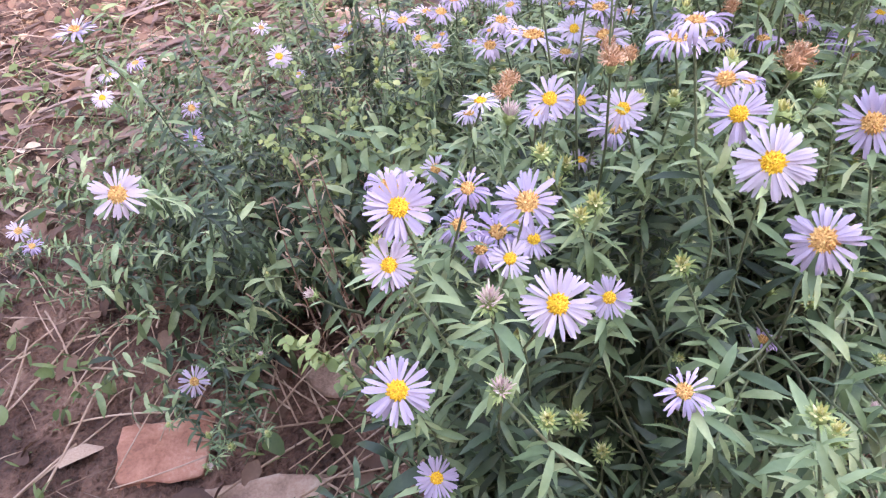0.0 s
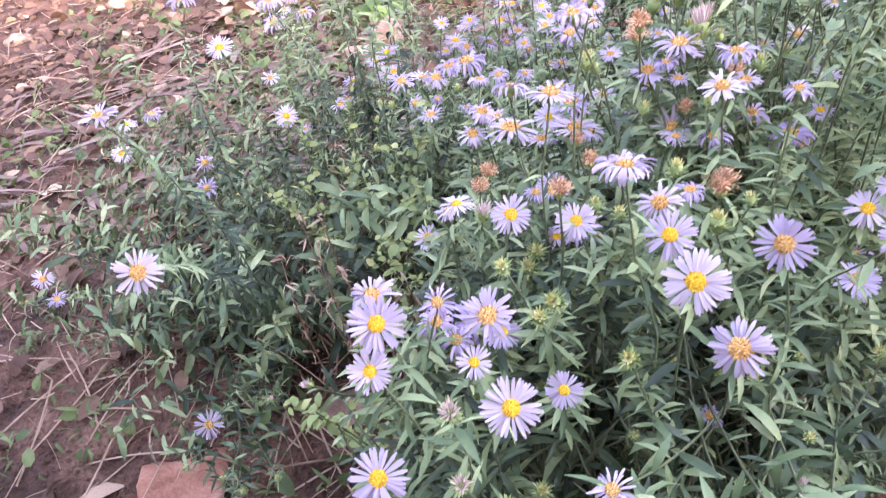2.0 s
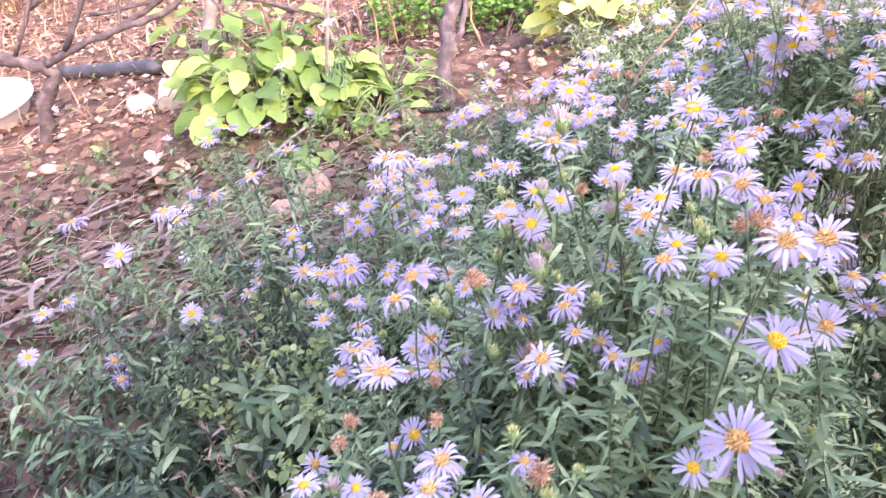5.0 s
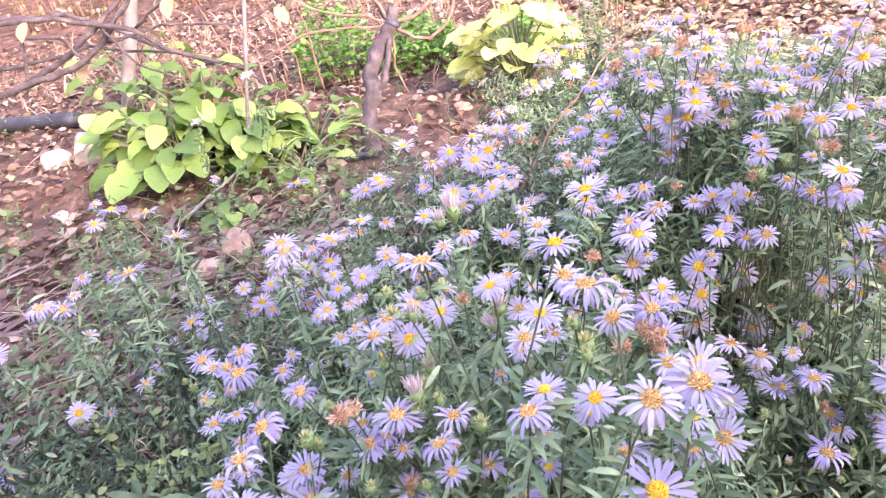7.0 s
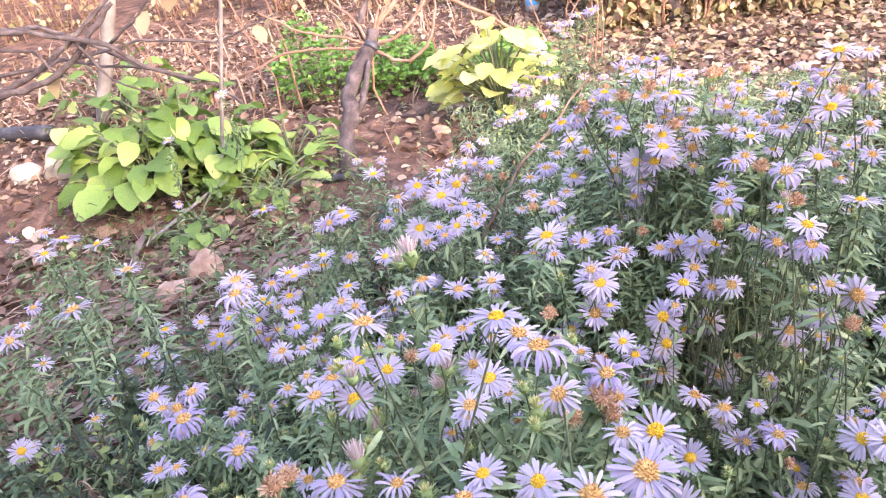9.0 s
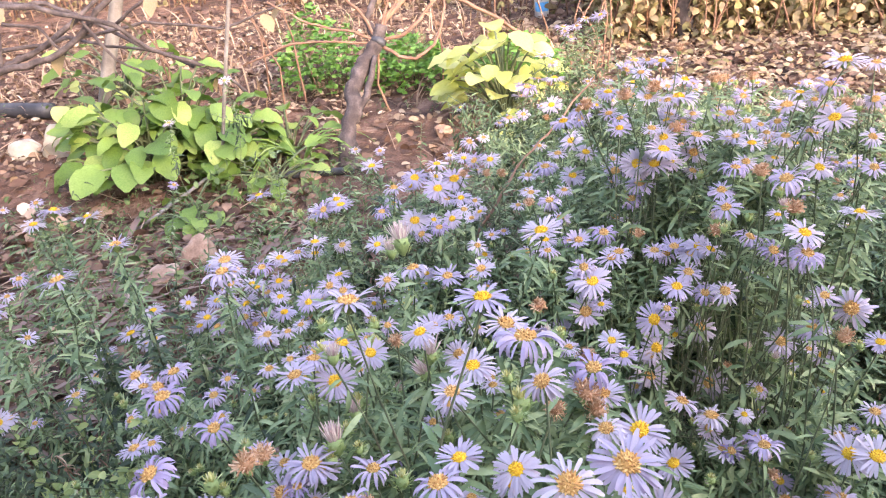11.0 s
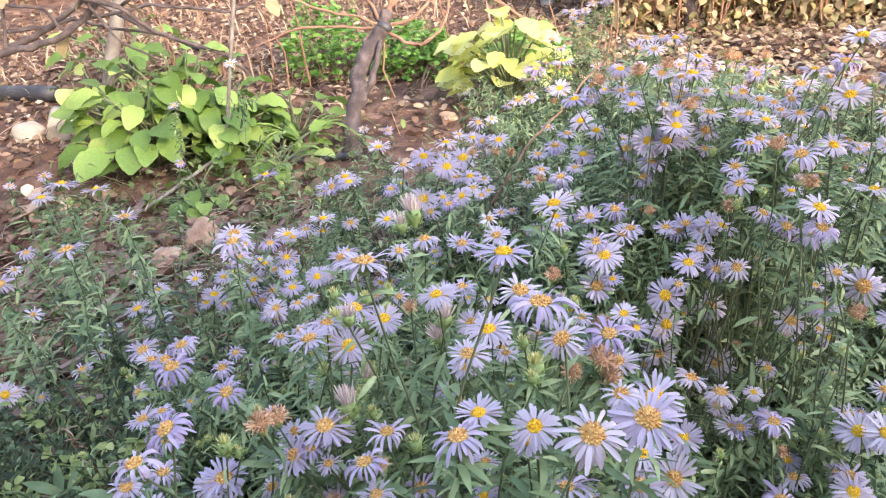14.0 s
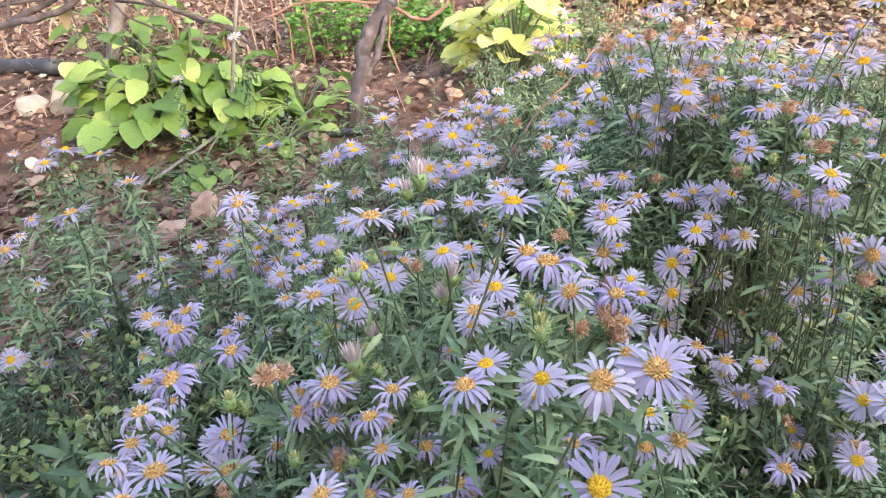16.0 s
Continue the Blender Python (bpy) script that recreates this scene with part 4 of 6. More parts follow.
flower(p, "rust", 0.505, 1.057, 0.599, 31, 4, -124)
flower(p, "gold", 0.502, 0.933, 0.650, 29, 19, -94)
flower(p, "curl", 0.510, 0.861, 0.656, 32, 22, -108)
flower(p, "gold", 0.524, 0.839, 0.671, 37, 44, -96)
flower(p, "rust", 0.527, 0.835, 0.651, 35, 15, -137)
flower(p, "curl", 0.472, 0.998, 0.610, 32, 12, -123)
flower(p, "rust", 0.447, 0.983, 0.608, 29, 2, -89)
flower(p, "rust", 0.425, 0.881, 0.635, 23, 8, -114)
flower(p, "curl", 0.432, 0.832, 0.648, 26, 16, -123)
flower(p, "rust", 0.416, 0.905, 0.610, 20, 11, -106)
flower(p, "rust", 0.459, 0.872, 0.637, 23, 7, -93)
flower(p, "fade", 0.508, 0.788, 0.619, 14, 10, -34)
flower(p, "rust", 0.448, 0.787, 0.624, 28, 13, -90)
flower(p, "rust", 0.481, 0.766, 0.617, 33, 2, 91)
flower(p, "rust", 0.511, 0.755, 0.620, 25, 13, -115)
flower(p, "gold", 0.548, 0.834, 0.698, 29, 26, -115)
flower(p, "gold", 0.606, 0.775, 0.706, 27, 4, -136)
flower(p, "rust", 0.611, 0.813, 0.698, 25, 10, -134)
flower(p, "rust", 0.640, 0.778, 0.707, 29, 8, -139)
flower(p, "rust", 0.629, 0.791, 0.707, 22, 11, -119)
flower(p, "rust", 0.689, 0.720, 0.693, 25, 22, -126)
flower(p, "rust", 0.698, 0.741, 0.712, 26, 25, -93)
flower(p, "rust", 0.568, 0.750, 0.676, 28, 14, -115)
flower(p, "rust", 0.558, 0.721, 0.674, 30, 26, -155)
flower(p, "curl", 0.684, 0.791, 0.635, 20, 23, -165)
flower(p, "tassel", 0.589, 0.688, 0.688, 9, 14, -131)
flower(p, "gold", 0.595, 0.703, 0.670, 20, 0, -116)
flower(p, "rust", 0.530, 0.755, 0.621, 29, 7, -120)
flower(p, "gold", 0.546, 0.740, 0.627, 27, 33, -121)
flower(p, "bud", 0.588, 0.694, 0.698, 9, 2, 79)
flower(p, "bud", 0.566, 0.697, 0.678, 9, 13, -23)
flower(p, "bud", 0.551, 0.708, 0.663, 9, 2, -104)
flower(p, "tassel", 0.554, 0.730, 0.660, 10, 21, 145)
flower(p, "bud", 0.571, 0.797, 0.672, 9, 15, -31)
flower(p, "rust", 0.541, 0.741, 0.620, 32, 15, -125)
flower(p, "rust", 0.628, 0.669, 0.604, 25, 23, -112)
flower(p, "curl", 0.679, 0.726, 0.520, 20, 11, -123)
flower(p, "tassel", 0.592, 0.711, 0.524, 9, 8, 138)
flower(p, "tassel", 0.612, 0.697, 0.519, 9, 18, -71)
flower(p, "bud", 0.642, 0.634, 0.576, 9, 7, -173)
flower(p, "bud", 0.541, 0.720, 0.575, 9, 3, -47)
flower(p, "bud", 0.627, 0.639, 0.544, 9, 5, 61)
flower(p, "bud", 0.612, 0.668, 0.520, 9, 10, 8)
flower(p, "bud", 0.610, 0.677, 0.599, 9, 16, 84)
flower(p, "curl", 0.559, 0.626, 0.495, 25, 2, 54)
flower(p, "tassel", 0.562, 0.614, 0.482, 11, 19, 9)
flower(p, "fade", 0.570, 0.610, 0.462, 15, 10, -158)
flower(p, "fade", 0.628, 0.608, 0.481, 14, 7, 91)
flower(p, "rust", 0.780, 0.767, 0.323, 20, 2, -139)
flower(p, "gold", 0.633, 0.576, 0.506, 42, 15, -138)
flower(p, "rust", 0.659, 0.618, 0.511, 30, 1, -126)
flower(p, "bud", 0.658, 0.611, 0.493, 9, 8, -95)
flower(p, "rust", 0.619, 0.585, 0.451, 35, 3, -118)
flower(p, "bud", 0.605, 0.614, 0.477, 9, 4, 131)
flower(p, "bud", 0.585, 0.679, 0.496, 9, 4, -115)
p = plants["middle"]
flower(p, "rust", 0.242, 1.188, 0.591, 21, 13, -112)
flower(p, "rust", 0.277, 1.206, 0.577, 20, 28, -92)
flower(p, "gold", 0.344, 1.048, 0.611, 33, 4, 46)
flower(p, "curl", 0.266, 0.983, 0.587, 26, 8, -74)
flower(p, "gold", 0.324, 0.941, 0.588, 21, 20, -70)
flower(p, "curl", 0.324, 0.885, 0.607, 24, 10, -110)
flower(p, "rust", 0.211, 1.006, 0.537, 28, 19, -104)
flower(p, "gold", 0.256, 0.839, 0.622, 25, 14, -122)
flower(p, "curl", 0.156, 0.996, 0.541, 28, 1, 59)
flower(p, "bud", 0.118, 1.139, 0.542, 12, 9, 99)
flower(p, "bud", 0.161, 1.062, 0.564, 12, 3, -106)
flower(p, "bud", 0.177, 1.032, 0.563, 11, 1, 147)
flower(p, "rust", 0.409, 1.191, 0.578, 35, 30, -43)
flower(p, "gold", 0.429, 1.137, 0.569, 34, 17, -108)
flower(p, "gold", 0.386, 1.098, 0.593, 27, 12, -86)
flower(p, "rust", 0.364, 1.070, 0.611, 21, 11, -71)
flower(p, "gold", 0.363, 0.982, 0.591, 29, 12, -108)
flower(p, "gold", 0.342, 0.912, 0.601, 26, 41, -112)
flower(p, "rust", 0.362, 0.956, 0.588, 24, 14, -87)
flower(p, "rust", 0.376, 0.957, 0.597, 21, 16, -104)
flower(p, "rust", 0.363, 0.905, 0.602, 20, 15, -124)
flower(p, "fade", 0.374, 1.027, 0.600, 13, 10, -135)
flower(p, "fade", 0.403, 1.020, 0.599, 14, 2, 180)
flower(p, "rust", 0.382, 0.893, 0.584, 20, 12, -103)
flower(p, "rust", 0.415, 0.991, 0.532, 20, 5, -113)
flower(p, "rust", 0.080, 0.886, 0.600, 24, 0, 79)
flower(p, "gold", 0.044, 0.999, 0.487, 29, 7, -78)
flower(p, "rust", 0.097, 0.876, 0.609, 41, 0, -97)
flower(p, "rust", 0.095, 0.920, 0.571, 29, 12, -65)
flower(p, "curl", 0.114, 0.970, 0.542, 31, 6, -63)
flower(p, "gold", 0.132, 0.959, 0.526, 30, 12, -65)
flower(p, "gold", 0.273, 0.870, 0.527, 20, 9, -94)
flower(p, "rust", 0.107, 0.955, 0.484, 29, 7, -50)
flower(p, "gold", 0.143, 0.883, 0.530, 29, 8, -88)
flower(p, "rust", 0.133, 0.817, 0.549, 29, 13, -78)
flower(p, "rust", 0.005, 0.833, 0.493, 38, 15, -51)
flower(p, "rust", 0.036, 0.997, 0.450, 28, 27, -83)
flower(p, "curl", 0.005, 0.813, 0.476, 20, 7, -78)
flower(p, "curl", 0.041, 0.767, 0.487, 20, 5, 121)
flower(p, "bud", 0.030, 0.813, 0.490, 9, 12, -164)
flower(p, "rust", 0.068, 0.972, 0.533, 35, 3, -85)
flower(p, "gold", 0.136, 0.920, 0.528, 26, 9, -76)
flower(p, "rust", 0.285, 1.009, 0.604, 33, 0, -88)
flower(p, "curl", 0.067, 1.020, 0.443, 35, 17, -51)
p = plants["front"]
flower(p, "tassel", 0.269, 0.814, 0.630, 17, 3, 20)
flower(p, "fade", 0.411, 0.831, 0.647, 13, 4, 158)
flower(p, "curl", 0.407, 0.748, 0.641, 21, 5, -82)
flower(p, "rust", 0.342, 0.737, 0.663, 20, 19, -63)
flower(p, "bud", 0.397, 0.771, 0.641, 9, 9, 22)
flower(p, "rust", 0.283, 0.707, 0.668, 33, 13, 106)
flower(p, "bud", 0.208, 0.655, 0.663, 11, 2, 119)
flower(p, "curl", 0.256, 0.682, 0.633, 20, 17, -92)
flower(p, "rust", 0.167, 0.740, 0.602, 20, 0, -93)
flower(p, "rust", 0.175, 0.769, 0.587, 20, 2, -107)
flower(p, "rust", 0.164, 0.644, 0.637, 21, 8, -70)
flower(p, "rust", 0.170, 0.703, 0.599, 20, 15, -117)
flower(p, "rust", 0.227, 0.690, 0.586, 20, 4, -67)
flower(p, "rust", 0.321, 0.589, 0.731, 20, 13, -128)
flower(p, "rust", 0.301, 0.607, 0.718, 23, 7, -77)
flower(p, "rust", 0.324, 0.651, 0.640, 20, 3, 94)
flower(p, "fade", 0.358, 0.590, 0.693, 13, 6, -30)
flower(p, "tassel", 0.354, 0.557, 0.696, 9, 6, -163)
flower(p, "bud", 0.369, 0.576, 0.682, 9, 1, 83)
flower(p, "bud", 0.408, 0.733, 0.626, 9, 9, -74)
flower(p, "rust", 0.432, 0.721, 0.624, 41, 19, -84)
flower(p, "gold", 0.437, 0.689, 0.616, 20, 7, -178)
flower(p, "gold", 0.426, 0.632, 0.622, 23, 20, -125)
flower(p, "gold", 0.434, 0.626, 0.611, 23, 13, -127)
flower(p, "rust", 0.377, 0.584, 0.661, 20, 5, -73)
flower(p, "fade", 0.374, 0.539, 0.686, 15, 17, -27)
flower(p, "gold", 0.420, 0.821, 0.466, 20, 13, -92)
flower(p, "bud", 0.195, 0.613, 0.627, 12, 7, -29)
flower(p, "rust", 0.278, 0.572, 0.625, 20, 3, -121)
flower(p, "rust", 0.320, 0.565, 0.655, 20, 3, 104)
flower(p, "rust", 0.383, 0.531, 0.664, 29, 1, -85)
flower(p, "rust", 0.506, 0.664, 0.515, 38, 19, 12)
flower(p, "bud", 0.503, 0.596, 0.492, 10, 1, 134)
flower(p, "rust", 0.211, 0.738, 0.644, 25, 28, -113)
flower(p, "rust", 0.224, 0.706, 0.657, 22, 17, -87)
flower(p, "rust", 0.261, 0.691, 0.670, 21, 16, -113)
flower(p, "curl", 0.201, 0.638, 0.651, 20, 16, -91)
flower(p, "curl", 0.426, 0.703, 0.647, 25, 28, -106)
flower(p, "curl", 0.105, 0.688, 0.562, 20, 15, -71)
flower(p, "curl", 0.332, 0.612, 0.584, 23, 4, -149)
p = plants["back_left"]
flower(p, "rust", -0.286, 1.242, 0.548, 20, 19, -24)
flower(p, "rust", -0.140, 1.040, 0.634, 21, 19, -87)
flower(p, "gold", -0.148, 1.031, 0.611, 31, 8, -65)
flower(p, "bud", -0.114, 1.023, 0.607, 10, 2, -112)
flower(p, "rust", -0.211, 1.028, 0.520, 23, 8, -56)
flower(p, "tassel", -0.116, 1.150, 0.421, 12, 9, -84)
flower(p, "curl", 0.012, 1.214, 0.354, 20, 18, -34)
flower(p, "rust", -0.050, 0.919, 0.449, 41, 13, -109)
flower(p, "rust", -0.221, 0.941, 0.399, 29, 17, -45)
flower(p, "curl", -0.209, 0.962, 0.368, 22, 7, -28)
flower(p, "curl", -0.067, 1.133, 0.201, 20, 13, -74)
flower(p, "bud", -0.086, 0.932, 0.415, 10, 9, 113)
flower(p, "bud", -0.064, 0.893, 0.432, 11, 7, -157)
flower(p, "bud", -0.086, 0.892, 0.413, 11, 3, -46)
flower(p, "curl", -0.206, 1.060, 0.526, 25, 16, -71)
flower(p, "curl", -0.062, 1.333, 0.516, 20, 40, -39)
flower(p, "curl", -0.228, 1.017, 0.509, 37, 25, -76)
p = plants["near"]
flower(p, "bud", 0.234, 0.582, 0.704, 10, 14, 132)
flower(p, "bud", 0.249, 0.579, 0.710, 9, 7, 49)
flower(p, "fade", 0.261, 0.576, 0.694, 13, 22, -113)
flower(p, "tassel", 0.275, 0.547, 0.691, 12, 18, -179)
flower(p, "bud", 0.321, 0.519, 0.701, 9, 10, 166)
flower(p, "bud", 0.223, 0.544, 0.659, 10, 15, -42)
flower(p, "bud", 0.214, 0.518, 0.662, 11, 12, 34)
flower(p, "rust", 0.202, 0.515, 0.662, 34, 2, -77)
flower(p, "bud", 0.230, 0.524, 0.661, 9, 1, -165)
flower(p, "curl", 0.193, 0.508, 0.653, 20, 9, 89)
flower(p, "fade", 0.232, 0.485, 0.653, 13, 21, 112)
flower(p, "rust", 0.286, 0.517, 0.689, 20, 6, -96)
flower(p, "rust", 0.371, 0.492, 0.674, 29, 12, -122)
flower(p, "rust", 0.366, 0.523, 0.682, 21, 5, 100)
flower(p, "bud", 0.319, 0.487, 0.702, 10, 10, -162)
flower(p, "gold", 0.374, 0.464, 0.655, 22, 7, -98)
flower(p, "rust", 0.291, 0.489, 0.641, 20, 9, 82)
flower(p, "fade", 0.339, 0.483, 0.703, 13, 31, -85)
flower(p, "curl", 0.136, 0.572, 0.651, 26, 17, -85)
flower(p, "bud", 0.152, 0.574, 0.632, 9, 14, 89)
flower(p, "rust", 0.164, 0.559, 0.637, 20, 6, -86)
flower(p, "tassel", 0.229, 0.553, 0.664, 11, 1, -25)
flower(p, "bud", 0.177, 0.492, 0.631, 10, 10, 53)
flower(p, "gold", 0.288, 0.483, 0.620, 20, 4, -99)
flower(p, "rust", 0.196, 0.479, 0.613, 20, 3, -119)
p = plants["edge"]
flower(p, "curl", 0.063, 0.643, 0.584, 20, 2, 145)
flower(p, "bud", 0.148, 0.522, 0.648, 9, 10, 104)
flower(p, "rust", 0.100, 0.447, 0.601, 20, 8, -60)
flower(p, "fade", 0.134, 0.432, 0.632, 13, 11, 137)
flower(p, "curl", 0.140, 0.364, 0.676, 27, 2, -71)
flower(p, "fade", 0.132, 0.492, 0.608, 13, 12, 76)
flower(p, "curl", 0.182, 0.386, 0.639, 20, 2, -105)
p = plants["middle"]
flower(p, "curl", 0.079, 0.768, 0.522, 27, 14, -119)
flower(p, "curl", 0.149, 0.971, 0.455, 24, 13, -85)
flower(p, "curl", 0.095, 0.851, 0.453, 22, 4, -89)
flower(p, "rust", 0.115, 1.046, 0.426, 26, 12, -109)
flower(p, "curl", 0.138, 1.159, 0.391, 25, 8, -57)
flower(p, "curl", 0.231, 0.821, 0.523, 22, 19, -127)
p = plants["near"]
flower(p, "rust", 0.132, 0.531, 0.617, 36, 3, 56)
flower(p, "rust", 0.166, 0.606, 0.577, 29, 2, -64)
flower(p, "rust", 0.151, 0.562, 0.570, 27, 11, -136)
flower(p, "rust", 0.203, 0.605, 0.583, 27, 20, -114)
flower(p, "bud", 0.212, 0.472, 0.643, 8, 5, 133)
flower(p, "fade", 0.203, 0.488, 0.628, 13, 12, -173)
flower(p, "curl", 0.301, 0.559, 0.544, 26, 14, -121)
flower(p, "fade", 0.273, 0.474, 0.600, 17, 13, -66)
flower(p, "bud", 0.286, 0.552, 0.631, 10, 14, 108)
flower(p, "curl", 0.319, 0.451, 0.520, 24, 11, -121)
flower(p, "bud", 0.210, 0.373, 0.641, 8, 9, 162)
flower(p, "curl", 0.153, 0.540, 0.479, 22, 1, -108)
p = plants["front"]
flower(p, "curl", 0.244, 0.626, 0.539, 24, 16, -94)
flower(p, "rust", 0.332, 0.645, 0.593, 29, 16, -113)
flower(p, "curl", 0.391, 0.586, 0.474, 20, 8, -115)
p = plants["edge"]
flower(p, "bud", 0.179, 0.406, 0.642, 11, 3, 156)
flower(p, "fade", 0.064, 0.454, 0.604, 14, 17, -94)
flower(p, "tassel", 0.067, 0.406, 0.620, 10, 10, -13)
flower(p, "gold", 0.115, 0.482, 0.531, 26, 5, 83)
flower(p, "bud", 0.139, 0.355, 0.653, 8, 7, -110)
flower(p, "bud", 0.131, 0.386, 0.636, 9, 1, 77)


# half-open and curled heads crowded in below the others
for key, share in (("right", 0.5), ("far", 0.7), ("middle", 0.25)):
    p = plants[key]
    for q in list(p.tops):
        if R.random() < share:
            kind = R.choice(("curl", "rust", "gold", "curl", "rust", "gold", "curl", "fade"))
            flower(p, kind, q.x + R.gauss(0, 0.022), q.y + R.gauss(0.01, 0.022), q.z - R.uniform(0.004, 0.035), R.uniform(12, 17) if kind == "fade" else R.uniform(20, 30), R.uniform(5, 38), R.gauss(-105, 50))


def clear_of_camera(p, gap):
    x, y, z = p                                       # box round the camera's path, which growth keeps clear of
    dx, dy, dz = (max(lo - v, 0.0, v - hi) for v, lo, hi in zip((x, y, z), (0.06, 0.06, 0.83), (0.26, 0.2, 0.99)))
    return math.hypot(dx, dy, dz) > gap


HEIGHTS = np.array([tuple(at) for p in plants.values() for at in p.tops])


def canopy(x, y, reach=0.24):
    """The height up to which growth may rise without hiding the flowers round it from the camera; it climbs steeply
    behind the low ones at the bed's edge.
    """
    d = np.hypot(HEIGHTS[:, 0] - x, HEIGHTS[:, 1] - y)
    near = d < reach
    slope = np.where(HEIGHTS[:, 1] < y - 0.02, 0.9, 0.36)
    return float((HEIGHTS[near, 2] + (slope * d)[near]).min()) if near.any() else 9.0


def view_cap(x, y):
    """Cap sloping from the camera's eye; growth towards the back stays low in view."""
    return 0.955 - 0.30 * math.hypot(x - 0.25, y - 0.2)


def shoots(p, x0, x1, y0, y1, z0, z1, n, leafy=1.0, big=1.0, tip=0.0130, bare=0.15):
    """Leafy stems without flowers."""
    for _ in range(n):
        x, y = R.uniform(x0, x1), R.uniform(y0, y1)
        top = (x, y, max(0.12, min(R.uniform(z0, z1), canopy(x, y) - (R.uniform(0.012, 0.06) if x > 0.1 and y > 0.38 else R.uniform(0.045, 0.09)), view_cap(x, y) - 0.03 if y > 0.9 else 9)))
        if clear_of_camera(top, 0.2) and not (-0.27 < top[0] < 0.04 and top[1] < 0.67):
            p.stalk(top, False, leafy, big, p.pull if p.pull < 0.5 else 0.75, tip, bare)


def filling(p, n, low, high, wide):
    """Leafy side shoots below the heads of a plant."""
    for at in list(p.tops):
        for _ in range(n):
            top = at + Vector((R.gauss(0, wide), R.gauss(0, wide), -R.uniform(low, high)))
            top.z = min(top.z, canopy(top.x, top.y) - 0.03)
            if top.z > 0.08 and clear_of_camera(top, 0.24):
                p.branch(top)


SIZES = {"bud": (9, 13), "tassel": (9, 13), "fade": (14, 19)}
MIX = ("gold", "gold", "gold", "gold", "rust", "rust", "rust", "curl", "fade", "bud", "tassel")
for key, x0, x1, y0, y1, z0, z1, n in (("far", 0.45, 1.3, 0.98, 1.65, 0.46, 0.70, 70), ("middle", 0.10, 0.45, 0.75, 1.25, 0.44, 0.56, 40),
                                       ("right", 0.78, 1.1, 0.6, 1.0, 0.4, 0.62, 18), ("right", 0.5, 0.8, 0.7, 1.0, 0.54, 0.66, 14)):
    for _ in range(n):
        kind = R.choice(MIX)
        x, y = R.uniform(x0, x1), R.uniform(y0, y1)
        z = min(R.uniform(z0, z1), canopy(x, y) + 0.01, view_cap(x, y))
        flower(plants[key], kind, x, y, z, R.uniform(*SIZES.get(kind, (21, 32))), R.uniform(0, 40), R.uniform(160, 360))
HEAD_TREE = kdtree.KDTree(len(HEADS_SET))
for i, (at, _) in enumerate(HEADS_SET):
    HEAD_TREE.insert(at, i)
HEAD_TREE.balance()
for p, top in STALK_JOBS:
    p.stalk(top, True, 2.1, 1.0, p.pull, 0.017, p.bare)
shoots(plants["near"], 0.14, 0.42, 0.36, 0.56, 0.52, 0.68, 75, 1.7, 0.9, bare=0.45)
shoots(plants["left"], -0.36, -0.04, 0.66, 1.0, 0.22, 0.40, 20, 0.48, 1.1, 0.030, 0.4)
shoots(plants["left"], -0.36, -0.10, 0.62, 0.8, 0.30, 0.44, 9, 0.5, 1.1, 0.032, 0.45)
shoots(plants["left"], -0.55, -0.05, 0.80, 1.15, 0.30, 0.46, 10, 0.55, 1.2, 0.024)
shoots(plants["left"], -0.80, -0.36, 0.85, 1.15, 0.12, 0.30, 12, 0.5, 1.1, 0.024, 0.3)
shoots(plants["left"], -0.62, -0.22, 0.60, 0.85, 0.10, 0.30, 8, 0.6, 1.1)
shoots(plants["left"], -0.80, -0.30, 0.72, 1.10, 0.16, 0.40, 26, 0.5, 1.15, 0.026, 0.25)
shoots(plants["left"], -0.50, -0.26, 0.56, 0.72, 0.25, 0.42, 8, 0.5, 1.1, 0.028, 0.35)
shoots(plants["back_left"], -0.85, -0.25, 1.00, 1.35, 0.10, 0.30, 18, 0.5, 1.15, 0.024, 0.1)
shoots(plants["left"], -0.28, 0.00, 0.68, 0.88, 0.38, 0.52, 16, 0.55, 1.1, 0.030, 0.5)
shoots(plants["back_left"], -0.15, 0.15, 0.72, 0.95, 0.36, 0.50, 18, 0.7, 1.1, 0.024, 0.3)
shoots(plants["back_left"], -0.28, 0.15, 0.95, 1.5, 0.14, 0.34, 24, 0.5, 1.2, 0.022)
shoots(plants["back_left"], -0.75, -0.20, 1.05, 1.6, 0.18, 0.40, 10, 0.5, 1.2, 0.022)
shoots(plants["middle"], 0.05, 0.45, 0.75, 1.45, 0.36, 0.58, 85, 1.1, 1.0, bare=0.35)
shoots(plants["near"], 0.17, 0.30, 0.40, 0.56, 0.60, 0.68, 7, 0.6, 1.0, 0.021, 0.2)
shoots(plants["front"], 0.28, 0.60, 0.48, 0.72, 0.22, 0.42, 45, 0.6, 1.0, 0.023, 0.3)
shoots(plants["front"], 0.16, 0.58, 0.54, 0.82, 0.50, 0.70, 95, 1.7, 0.9, bare=0.5)
shoots(plants["right"], 0.45, 0.95, 0.58, 1.05, 0.20, 0.36, 30, 0.55, 1.0, 0.022, 0.3)
shoots(plants["right"], 0.45, 0.95, 0.62, 1.05, 0.50, 0.70, 80, 1.7, 0.95, bare=0.5)
shoots(plants["right"], 0.78, 1.25, 0.70, 1.15, 0.30, 0.56, 40, 1.0, 1.1)
shoots(plants["far"], 0.45, 1.45, 1.0, 1.75, 0.36, 0.62, 95, 0.85)
